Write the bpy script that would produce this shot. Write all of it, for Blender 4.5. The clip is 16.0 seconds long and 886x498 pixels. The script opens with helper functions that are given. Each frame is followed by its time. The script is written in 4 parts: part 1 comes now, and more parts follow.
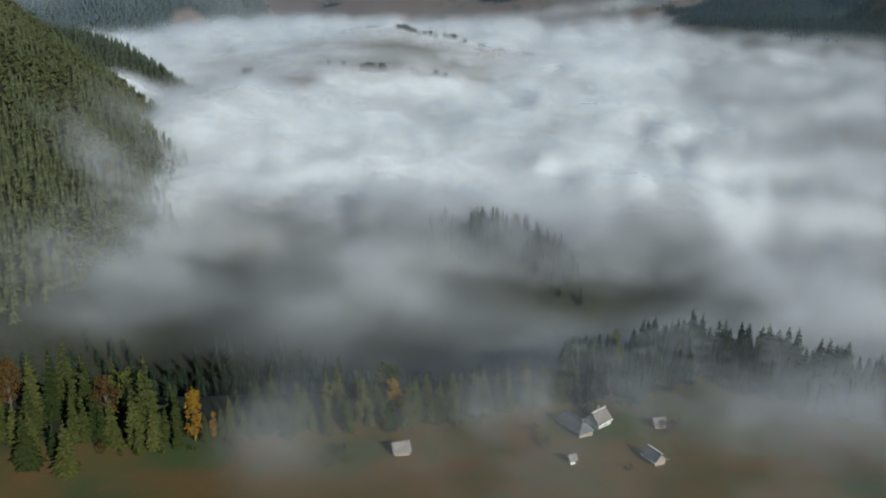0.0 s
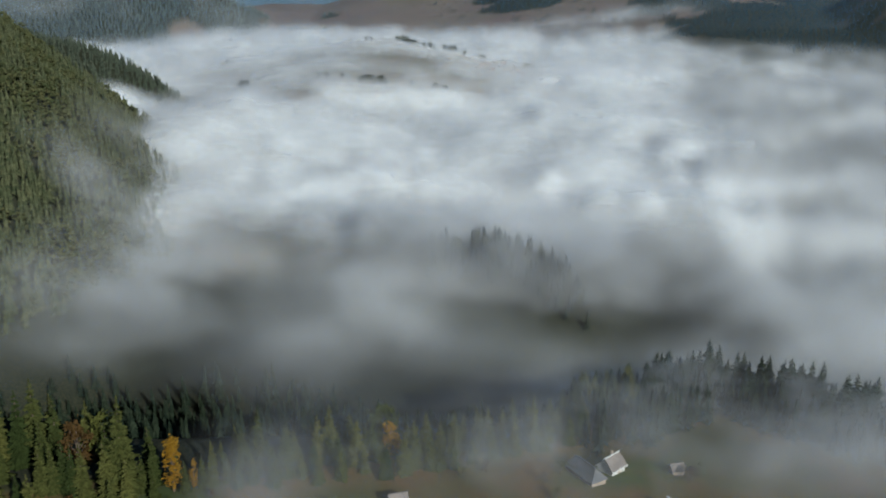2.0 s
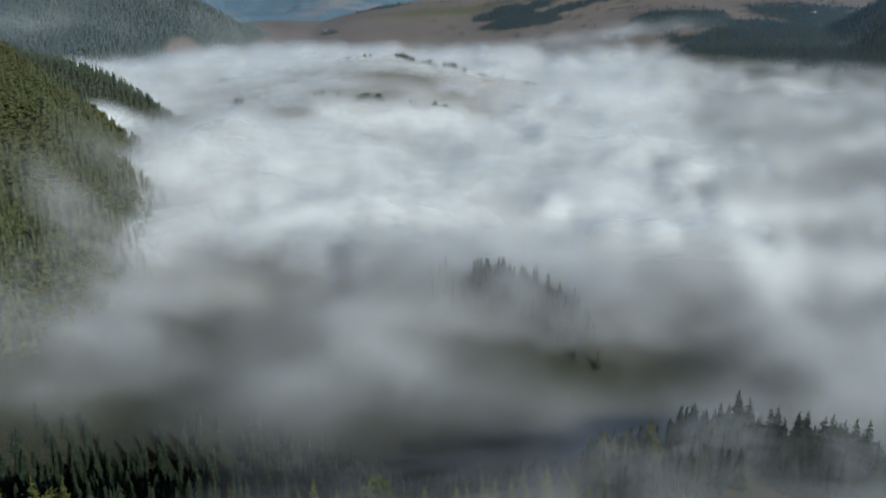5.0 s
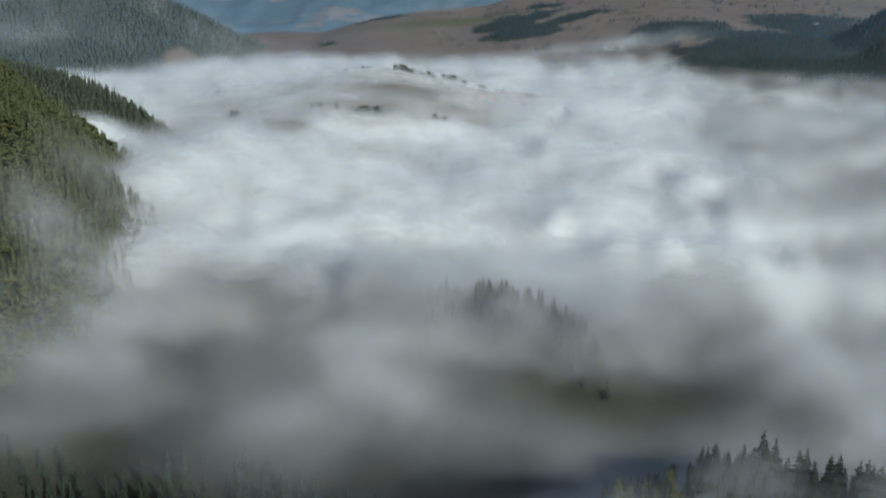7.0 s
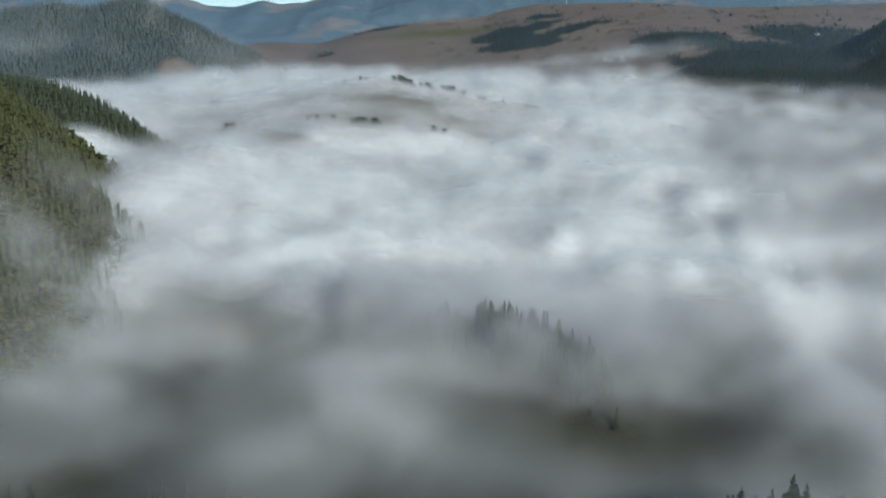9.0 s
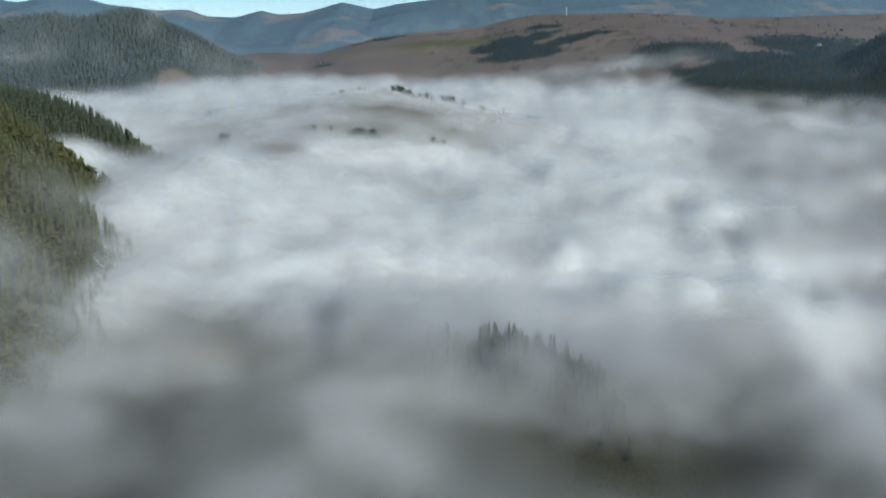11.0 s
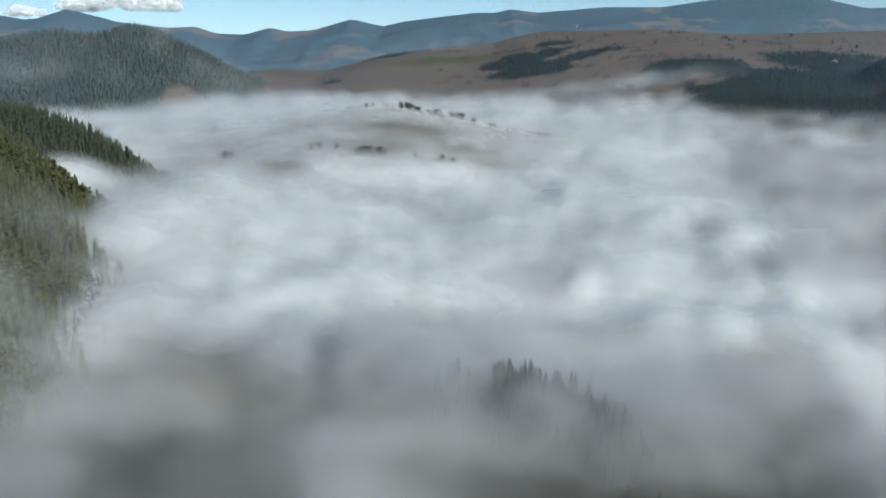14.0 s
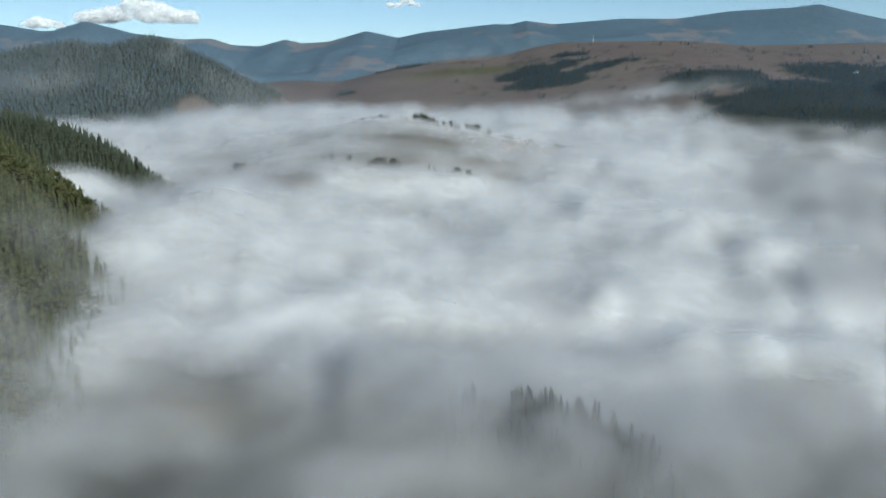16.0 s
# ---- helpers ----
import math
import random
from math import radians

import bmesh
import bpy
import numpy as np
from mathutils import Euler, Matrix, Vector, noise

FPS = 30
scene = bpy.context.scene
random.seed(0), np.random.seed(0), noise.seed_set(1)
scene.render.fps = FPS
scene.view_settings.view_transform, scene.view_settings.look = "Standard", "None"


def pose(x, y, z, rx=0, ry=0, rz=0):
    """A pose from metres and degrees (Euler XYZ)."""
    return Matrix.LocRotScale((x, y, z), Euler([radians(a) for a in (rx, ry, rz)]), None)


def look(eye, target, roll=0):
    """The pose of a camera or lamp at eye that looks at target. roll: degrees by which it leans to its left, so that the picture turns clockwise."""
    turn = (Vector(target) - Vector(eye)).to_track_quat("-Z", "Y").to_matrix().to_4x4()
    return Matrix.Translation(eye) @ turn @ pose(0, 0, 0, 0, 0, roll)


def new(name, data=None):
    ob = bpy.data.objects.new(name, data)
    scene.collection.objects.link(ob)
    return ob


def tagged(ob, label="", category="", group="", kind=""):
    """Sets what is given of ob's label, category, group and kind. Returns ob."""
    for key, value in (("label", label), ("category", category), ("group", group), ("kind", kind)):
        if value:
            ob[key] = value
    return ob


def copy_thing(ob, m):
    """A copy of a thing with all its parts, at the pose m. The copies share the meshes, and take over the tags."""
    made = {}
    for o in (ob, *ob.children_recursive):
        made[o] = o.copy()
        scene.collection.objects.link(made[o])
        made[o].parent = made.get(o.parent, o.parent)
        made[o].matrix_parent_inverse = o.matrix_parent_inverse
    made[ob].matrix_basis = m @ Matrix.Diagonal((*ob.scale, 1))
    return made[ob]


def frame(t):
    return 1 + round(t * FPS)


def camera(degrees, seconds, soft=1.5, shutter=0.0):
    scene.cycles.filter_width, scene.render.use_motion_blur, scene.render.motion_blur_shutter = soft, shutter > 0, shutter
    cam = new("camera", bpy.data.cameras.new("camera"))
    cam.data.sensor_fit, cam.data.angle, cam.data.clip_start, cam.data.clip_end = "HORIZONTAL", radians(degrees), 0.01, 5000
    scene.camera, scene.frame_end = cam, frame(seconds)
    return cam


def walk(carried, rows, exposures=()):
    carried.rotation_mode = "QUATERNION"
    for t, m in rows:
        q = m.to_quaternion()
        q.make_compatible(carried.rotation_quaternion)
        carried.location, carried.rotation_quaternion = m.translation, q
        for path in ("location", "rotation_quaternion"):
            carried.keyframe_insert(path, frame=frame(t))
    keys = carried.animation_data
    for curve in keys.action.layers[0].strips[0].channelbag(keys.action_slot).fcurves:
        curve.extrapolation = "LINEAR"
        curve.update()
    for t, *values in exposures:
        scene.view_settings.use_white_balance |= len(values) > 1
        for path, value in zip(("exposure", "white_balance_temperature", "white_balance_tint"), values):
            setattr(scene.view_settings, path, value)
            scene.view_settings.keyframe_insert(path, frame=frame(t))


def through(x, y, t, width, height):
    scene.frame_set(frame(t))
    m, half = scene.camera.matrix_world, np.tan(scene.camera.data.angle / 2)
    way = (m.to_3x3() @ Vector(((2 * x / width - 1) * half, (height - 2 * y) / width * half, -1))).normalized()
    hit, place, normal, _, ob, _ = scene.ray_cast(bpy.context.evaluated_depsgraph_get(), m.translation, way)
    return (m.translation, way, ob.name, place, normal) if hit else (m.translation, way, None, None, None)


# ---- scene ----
# ---- camera: a drone flying level up the valley, slowly raising its view ----
cam = camera(55.0, 16.0, soft=2.0)
# seconds, x, y, z, yaw, pitch, roll
PATH = [
    (0.0, 0.0, 0.0, 130.0, -0.0, -16.144, -0.072),
    (0.5, -0.11, 4.98, 130.18, -0.01, -15.974, -0.056),
    (1.0, -0.21, 10.01, 130.36, -0.024, -15.812, -0.042),
    (1.5, -0.33, 15.1, 130.59, -0.03, -15.645, -0.036),
    (2.0, -0.4, 20.16, 130.82, -0.046, -15.478, -0.03),
    (2.5, -0.47, 25.17, 130.96, -0.051, -15.313, -0.028),
    (3.0, -0.53, 30.29, 131.13, -0.051, -15.127, -0.026),
    (3.5, -0.56, 35.47, 131.25, -0.058, -14.947, -0.035),
    (4.0, -0.57, 40.66, 131.33, -0.059, -14.77, -0.044),
    (6.5, -1.13, 67.33, 131.49, -0.131, -13.905, 0.008),
    (7.0, -1.22, 72.78, 131.47, -0.145, -13.715, 0.01),
    (7.5, -1.28, 78.19, 131.37, -0.168, -13.546, 0.011),
    (8.0, -1.4, 83.57, 131.33, -0.191, -13.372, 0.014),
    (8.5, -1.57, 88.92, 131.25, -0.216, -13.202, 0.021),
    (9.0, -1.78, 94.29, 131.13, -0.25, -13.026, 0.026),
    (11.5, -2.76, 121.51, 130.05, -0.321, -12.155, 0.033),
    (12.0, -2.83, 126.97, 129.84, -0.281, -11.966, 0.009),
    (12.5, -2.92, 132.39, 129.56, -0.213, -11.79, -0.004),
    (13.0, -3.03, 137.81, 129.3, -0.1, -11.596, -0.005),
    (13.5, -3.13, 143.19, 129.02, 0.053, -11.413, 0.008),
    (14.0, -3.24, 148.53, 128.69, 0.27, -11.223, 0.027),
    (14.5, -3.29, 153.84, 128.34, 0.492, -11.038, 0.037),
    (15.0, -3.36, 159.16, 128.03, 0.747, -10.84, 0.043),
    (15.5, -3.42, 164.53, 127.75, 0.998, -10.657, 0.047),
    (16.0, -3.5, 169.95, 127.53, 1.258, -10.458, 0.051),
]
walk(cam, [(t, pose(x, y, z, 90 + pitch, 0, yaw) @ pose(0, 0, 0, 0, 0, roll)) for t, x, y, z, yaw, pitch, roll in PATH], exposures=[(0.0, 0.36, 6150, 2), (16.0, 0.36, 6150, 2)])

# Fog is drawn as many thin sheets, one behind the other.
scene.cycles.transparent_max_bounces = 64

# ---- world and sun ----
SUN_ELEVATION, SUN_AZIMUTH = 24.0, 147.0   # degrees; azimuth clockwise from +y
sun_way = Vector((math.sin(radians(SUN_AZIMUTH)) * math.cos(radians(SUN_ELEVATION)),
                  math.cos(radians(SUN_AZIMUTH)) * math.cos(radians(SUN_ELEVATION)),
                  math.sin(radians(SUN_ELEVATION))))
world = bpy.data.worlds.new("world")
scene.world = world
world.use_nodes = True
wt = world.node_tree
sky = wt.nodes.new("ShaderNodeTexSky")
sky.sky_type, sky.sun_disc = "NISHITA", False
sky.sun_elevation, sky.sun_rotation = radians(SUN_ELEVATION), radians(SUN_AZIMUTH)
sky.altitude, sky.air_density, sky.dust_density, sky.ozone_density = 2500, 1.0, 0.1, 1.7
wt.links.new(sky.outputs[0], wt.nodes["Background"].inputs[0])
wt.nodes["Background"].inputs[1].default_value = 0.075
sun_data = bpy.data.lights.new("sun", "SUN")
sun_data.energy, sun_data.angle, sun_data.color = 4.3, radians(0.6), (1.0, 0.975, 0.91)
sun = new("sun", sun_data)
sun.matrix_world = look(sun_way * 1000, (0, 0, 0))


# ---- noise and small helpers ----
def cells(ix, iy, seed):
    h = (ix.astype(np.int64) * 374761393 + iy.astype(np.int64) * 668265263 + seed * 974634533) & 0x7FFFFFFF
    h = ((h ^ (h >> 13)) * 1274126177) & 0x7FFFFFFF
    return ((h ^ (h >> 16)) & 0xFFFF) / 65535.0


def vnoise(x, y, size, seed=0):
    x, y = np.asarray(x, float) / size, np.asarray(y, float) / size
    ix, iy = np.floor(x), np.floor(y)
    fx, fy = x - ix, y - iy
    fx, fy = fx * fx * fx * (fx * (fx * 6 - 15) + 10), fy * fy * fy * (fy * (fy * 6 - 15) + 10)
    a, b = cells(ix, iy, seed), cells(ix + 1, iy, seed)
    c, d = cells(ix, iy + 1, seed), cells(ix + 1, iy + 1, seed)
    return (a + (b - a) * fx) * (1 - fy) + (c + (d - c) * fx) * fy


def fbm(x, y, size, octaves=4, seed=0):
    """Rolling noise from 0 to 1."""
    total, weight, amp = 0.0, 0.0, 1.0
    x, y = np.asarray(x, float), np.asarray(y, float)
    if seed >= 100:   # air swirls: turn and bend the field
        c, s = math.cos(0.6 + 0.61 * seed), math.sin(0.6 + 0.61 * seed)
        x, y = c * x - s * y, s * x + c * y
        x, y = x + 0.9 * size * (vnoise(x, y, 0.8 * size, seed + 5) - 0.5), y + 0.9 * size * (vnoise(x, y, 0.8 * size, seed + 6) - 0.5)
    for k in range(octaves):
        c, s = math.cos(0.7 * k), math.sin(0.7 * k)
        total = total + amp * vnoise(c * x - s * y, s * x + c * y, size, seed + 17 * k)
        weight, amp, size = weight + amp, amp * 0.5, size * 0.5
    return total / weight


def step(a, b, v):
    u = np.clip((np.asarray(v, float) - a) / (b - a), 0, 1)
    return u * u * (3 - 2 * u)


def knots(v, *pairs):
    """A smooth-enough line through (place, value) pairs."""
    p = np.array(pairs, float)
    return np.interp(v, p[:, 0], p[:, 1])


def soft_max(a, b, k):
    h = np.clip(0.5 + 0.5 * (a - b) / k, 0, 1)
    return b + (a - b) * h + k * h * (1 - h)


def bump(x, y, cx, cy, rx, ry, turn=0.0):
    c, s = math.cos(radians(turn)), math.sin(radians(turn))
    u, v = (x - cx) * c + (y - cy) * s, (y - cy) * c - (x - cx) * s
    return np.exp(-(u / rx) ** 2 - (v / ry) ** 2)


# ---- the lie of the land ----
def left_foot(y):
    """Where the forested hillside meets the valley, along its length."""
    return knots(y, (150, -230), (300, -200), (400, -178), (460, -172), (530, -160), (630, -160), (700, -190),
                 (780, -205), (820, -240), (880, -330), (960, -430), (1060, -800), (1200, -3000))


def land(x, y):
    x, y = np.asarray(x, float), np.asarray(y, float)
    # the valley floor, rising away under the fog
    z = knots(y, (-2000, 30), (150, 2), (300, -30), (350, -42), (410, -44), (600, -14), (1000, 8), (1500, 20), (2000, 25), (2600, 60), (5000, 120))
    z = z + 5 * (fbm(x, y, 160, 3, 3) - 0.5)
    # the meadow shelf with the houses, its edge bending away to the east
    edge = knots(x, (-300, 236), (-120, 238), (-40, 248), (40, 270), (80, 306), (130, 300), (180, 280), (300, 262))
    shelf = 6 - 0.05 * np.clip(x, -160, 200) + 0.03 * np.clip(230 - y, -60, 200) + 1.6 * (fbm(x, y, 40, 3, 9) - 0.5)
    shelf = shelf - 2 * step(30, 90, x) * step(262, 305, y)
    shelf = shelf - 0.55 * np.clip(y - edge, 0, None) * step(0, 25, y - edge)
    z = soft_max(z, shelf, 6)
    # a wooded knoll that breaks the fog
    z = z + 37 * bump(x, y, 34, 484, 90, 34, -22) + 9 * bump(x, y, -75, 400, 70, 50)
    # the steep hillside
    f = left_foot(y)
    side = 0.80 * (f - x) - 15
    side = np.where(side > 105, 105 + 60 * (1 - np.exp(-(side - 105) / 60)), side) + 9 * (fbm(x, y, 70, 3, 21) - 0.5)
    z = soft_max(z, side, 8)
    # a spur behind it
    crest = knots(x, (-1200, 190), (-600, 140), (-453, 100), (-420, 94), (-393, 86), (-366, 75), (-345, 62), (-307, 34), (-270, 6), (-230, -30))
    spur = crest - np.clip(np.abs(y - 1015) - 12, 0, None) * 0.55 + 5 * (fbm(x, y, 50, 2, 5) - 0.5)
    z = soft_max(z, spur, 6)
    # the low village hill
    top = knots(x, (-900, 5), (-600, 15), (-400, 40), (-300, 56), (-200, 74), (-120, 86), (-60, 84), (35, 69), (98, 55), (200, 38), (300, 15))
    isle = top - np.where(y < 1400, 0.088 * (1400 - y) + 0.4 * np.clip(985 - y, 0, None), knots(x, (-300, 0.03), (-100, 0.07), (20, 0.12)) * (y - 1400) + 0.1 * np.clip(y - 1650, 0, None)) + 13 * (fbm(x, y, 115, 4, 33) - 0.5)
    z = soft_max(z, isle, 8)
    # the wooded hill beyond
    crest = knots(x, (-2600, 240), (-1500, 205), (-1152, 218), (-1066, 233), (-972, 249), (-882, 236), (-824, 249), (-775, 259), (-726, 246),
                  (-672, 222), (-617, 199), (-562, 166), (-506, 140), (-455, 120), (-430, 96), (-395, 76), (-300, 60), (-100, 40))
    hill = crest - np.where(y < 2316, 0.50, 0.4) * np.abs(y - 2316) + 22 * (fbm(x, y, 160, 3, 41) - 0.5) * step(0, 120, np.abs(y - 2316))
    z = soft_max(z, hill, 12)
    # the open brown hill
    crest = knots(x, (-900, 120), (-530, 160), (-364, 158), (-198, 200), (-33, 224), (130, 236), (211, 258), (292, 272), (616, 277), (859, 262),
                  (1208, 270), (2200, 310), (4000, 300))
    foot = knots(x, (-900, 2100), (-500, 2000), (-200, 2050), (0, 2000), (300, 1850), (520, 1560), (900, 1500), (2000, 1400))
    up = (y - foot) / (2760 - foot)
    brown = np.where(y < 2760, 40 + (crest - 40) * (up * 0.75 + 0.25 * np.sin(np.clip(up, 0, 1) * 1.57)), crest - 0.25 * (y - 2760))
    brown = np.where(up > 0, brown, 40 + 300 * up) + 16 * (fbm(x, y, 240, 4, 55) - 0.5) * step(0, 200, 2760 - y)
    z = soft_max(z, brown, 10)
    # a wooded shoulder
    z = soft_max(z, 275 * bump(x, y, 1010, 1900, 280, 340) - 60, 14)
    # the far range
    crest = knots(x, (-4500, 420), (-2204, 443), (-1976, 406), (-1796, 458), (-1556, 398), (-1328, 372), (-1193, 377), (-1100, 346), (-965, 340),
                  (-843, 372), (-762, 354), (-641, 361), (-560, 382), (-458, 411), (-306, 379), (-199, 402), (133, 441), (226, 441), (292, 457),
                  (425, 441), (740, 466), (1004, 466), (1238, 499), (1524, 514), (1650, 532), (1838, 488), (1965, 462), (2600, 480), (4500, 450))
    rib = fbm(x, y, 420, 4, 61)
    up = np.clip((y - 3050) / 1250, 0, 1)
    far = np.where(y < 4300, 60 + (crest - 60) * (up ** 0.9) - 190 * np.abs(rib - 0.5) * up * (1 - up) * 4 * 0.6, crest - 0.3 * (y - 4300))
    far = np.where(y > 3000, far, -150)
    return soft_max(z, far, 10)


def place(x, y):
    return Vector((x, y, float(land(x, y))))


# ---- building helpers ----
def mesh_of(name, verts, faces, material=None, smooth=False):
    """A mesh from arrays of places and of triangles or quads."""
    verts, faces = np.asarray(verts, np.float32), np.asarray(faces, np.int32)
    me = bpy.data.meshes.new(name)
    n, k = faces.shape
    me.vertices.add(len(verts))
    me.vertices.foreach_set("co", verts.ravel())
    me.loops.add(n * k)
    me.loops.foreach_set("vertex_index", faces.ravel())
    me.polygons.add(n)
    me.polygons.foreach_set("loop_start", np.arange(0, n * k, k, dtype=np.int32))
    me.polygons.foreach_set("use_smooth", np.full(n, smooth))
    me.update(calc_edges=True)
    if material:
        me.materials.append(material)
    return me


def attribute(me, name, values):
    me.attributes.new(name, "FLOAT", "POINT").data.foreach_set("value", np.asarray(values, np.float32).ravel())


def part(name, bm, material, parent, label=""):
    me = bpy.data.meshes.new(name)
    bm.to_mesh(me)
    bm.free()
    me.materials.append(material)
    ob = new(name, me)
    ob.parent = parent
    return tagged(ob, label)


def graded(stops):
    """Grid lines from (place, spacing) stops."""
    out = [stops[0][0]]
    p = np.array(stops, float)
    while out[-1] < p[-1, 0]:
        out.append(out[-1] + float(np.interp(out[-1], p[:, 0], p[:, 1])))
    return np.array(out)


def sheet_faces(nx, ny):
    i = np.arange((nx - 1) * (ny - 1))
    a = (i // (nx - 1)) * nx + i % (nx - 1)
    return np.stack([a, a + 1, a + nx + 1, a + nx], 1)


# ---- materials ----
class Nodes:
    """A few words for node trees."""

    def __init__(self, name):
        self.mat = bpy.data.materials.new(name)
        self.mat.use_nodes = True
        self.tree = self.mat.node_tree
        self.tree.nodes.clear()

    def node(self, kind, **inputs):
        n = self.tree.nodes.new("ShaderNode" + kind)
        for key, value in inputs.items():
            self.put(n, key.replace("_", " "), value)
        return n

    def put(self, n, key, value):
        sock = n.inputs[int(key)] if key.strip().isdigit() else n.inputs[key]
        if isinstance(value, bpy.types.NodeSocket):
            self.tree.links.new(value, sock)
        elif isinstance(value, tuple) and len(value) == 3 and sock.type == "RGBA":
            sock.default_value = (*value, 1)
        else:
            sock.default_value = value

    def math(self, op, a, b=0.0, clamp=False):
        n = self.tree.nodes.new("ShaderNodeMath")
        n.operation, n.use_clamp = op, clamp
        self.put(n, "0", a), self.put(n, "1", b)
        return n.outputs[0]

    def noise(self, scale, detail=4.0, rough=0.55, vector=None, distortion=0.0):
        n = self.node("TexNoise", Scale=scale, Detail=detail, Roughness=rough, Distortion=distortion)
        if vector is not None:
            self.put(n, "Vector", vector)
        return n.outputs[0]

    def mix(self, fac, a, b):
        n = self.tree.nodes.new("ShaderNodeMix")
        n.data_type = "RGBA"
        for sock, value in ((n.inputs[0], fac), (n.inputs[6], a), (n.inputs[7], b)):
            if isinstance(value, bpy.types.NodeSocket):
                self.tree.links.new(value, sock)
            else:
                sock.default_value = (*value, 1) if isinstance(value, tuple) else value
        return n.outputs[2]

    def span(self, v, lo, hi):
        n = self.node("MapRange", Value=v)
        n.inputs["From Min"].default_value, n.inputs["From Max"].default_value = lo, hi
        n.interpolation_type = "SMOOTHSTEP"
        return n.outputs[0]

    def where(self):
        return self.node("NewGeometry").outputs["Position"]

    def attr(self, name):
        n = self.tree.nodes.new("ShaderNodeAttribute")
        n.attribute_name = name
        return n.outputs["Fac"]

    def done(self, shader):
        out = self.tree.nodes.new("ShaderNodeOutputMaterial")
        self.tree.links.new(shader, out.inputs[0])
        return self.mat

    def plain(self, colour, rough=0.8, bump=None, height=0.1, specular=0.3):
        b = self.node("BsdfPrincipled", Base_Color=colour, Roughness=rough)
        b.inputs["Specular IOR Level"].default_value = specular
        if bump is not None:
            n = self.node("Bump", Height=bump, Strength=0.6, Distance=height)
            self.tree.links.new(n.outputs[0], b.inputs["Normal"])
        return self.done(b.outputs[0])


def fog_material(name, grain, tint=(0.88, 0.885, 0.89)):
    """Droplets in the air: a sheet that lets some light through and scatters the rest both ways."""
    n = Nodes(name)
    flat = n.tree.nodes.new("ShaderNodeVectorMath")
    flat.operation = "MULTIPLY"
    n.put(flat, "0", n.where())
    flat.inputs[1].default_value = (0.8, 1.0, 1.4)
    puff = n.noise(1 / grain, 3.0, 0.55, flat.outputs[0], 0.5)
    texture = n.math("ADD", n.math("MULTIPLY", n.span(puff, 0.30, 0.70), 1.3), 0.3)
    alpha = n.math("MULTIPLY", n.attr("fog_share"), texture, True)
    lit = n.node("MixShader", **{"0": 0.45, "1": n.node("BsdfDiffuse", Color=tint).outputs[0], "2": n.node("BsdfTranslucent", Color=tint).outputs[0]})
    out = n.node("MixShader", **{"0": alpha, "1": n.node("BsdfTransparent").outputs[0], "2": lit.outputs[0]})
    return n.done(out.outputs[0])


def ground_material():
    n = Nodes("ground")
    p = n.where()
    big, mid, small = n.noise(0.012, 4, 0.55, p), n.noise(0.07, 5, 0.6, p), n.noise(0.9, 4, 0.65, p)
    grass = n.mix(n.span(mid, 0.35, 0.65), (0.050, 0.066, 0.016), (0.092, 0.066, 0.026))
    grass = n.mix(n.span(big, 0.4, 0.62), grass, (0.046, 0.064, 0.024))
    # brown hill: bracken colour, with haze added by making it paler, less red
    brown = n.mix(n.span(mid, 0.3, 0.7), (0.124, 0.092, 0.082), (0.106, 0.090, 0.078))
    brown = n.mix(n.span(big, 0.35, 0.65), brown, (0.132, 0.094, 0.084))
    broad = n.noise(0.0045, 3, 0.55, p)
    brown = n.mix(n.math("MULTIPLY", n.span(broad, 0.44, 0.60), 0.35), brown, (0.150, 0.122, 0.094))
    # the near meadow keeps a warm rust brown without that haze
    near = n.node("SeparateXYZ", Vector=p).outputs[1]
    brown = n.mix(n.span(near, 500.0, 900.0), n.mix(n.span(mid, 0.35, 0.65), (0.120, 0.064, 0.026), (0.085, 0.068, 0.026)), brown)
    # forest floor, darkened further for the shade on the slope below the meadow
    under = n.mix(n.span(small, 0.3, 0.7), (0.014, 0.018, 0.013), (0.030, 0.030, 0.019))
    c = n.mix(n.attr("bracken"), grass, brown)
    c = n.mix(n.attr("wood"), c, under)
    # far range: blue of the distant air mixed into the forest colour
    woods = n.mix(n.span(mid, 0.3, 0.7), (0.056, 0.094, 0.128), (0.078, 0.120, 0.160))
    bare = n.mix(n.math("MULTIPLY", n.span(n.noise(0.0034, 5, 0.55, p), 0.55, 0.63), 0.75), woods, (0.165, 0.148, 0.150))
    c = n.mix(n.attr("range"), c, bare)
    c = n.mix(n.math("MULTIPLY", n.span(small, 0.35, 0.75), 0.25), c, (0.05, 0.05, 0.02))
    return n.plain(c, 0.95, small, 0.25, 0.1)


def leaf_material(name, dark, light, per_island, through=0.18):
    n = Nodes(name)
    rnd = n.node("NewGeometry").outputs["Random Per Island"] if per_island else n.node("ObjectInfo").outputs["Random"]
    c = n.mix(rnd, dark, light)
    c = n.mix(n.math("MULTIPLY", n.span(n.noise(1.1, 4, 0.7, n.where()), 0.3, 0.7), 0.75), c, tuple(0.45 * v for v in dark))
    lit = n.node("MixShader", **{"0": through, "1": n.node("BsdfDiffuse", Color=c).outputs[0], "2": n.node("BsdfTranslucent", Color=c).outputs[0]})
    return n.done(lit.outputs[0])


def bark_material():
    n = Nodes("bark")
    c = n.mix(n.noise(3.0, 5, 0.6), (0.05, 0.035, 0.025), (0.13, 0.10, 0.08))
    return n.plain(c, 0.95, n.noise(9.0, 4, 0.6), 0.03, 0.1)


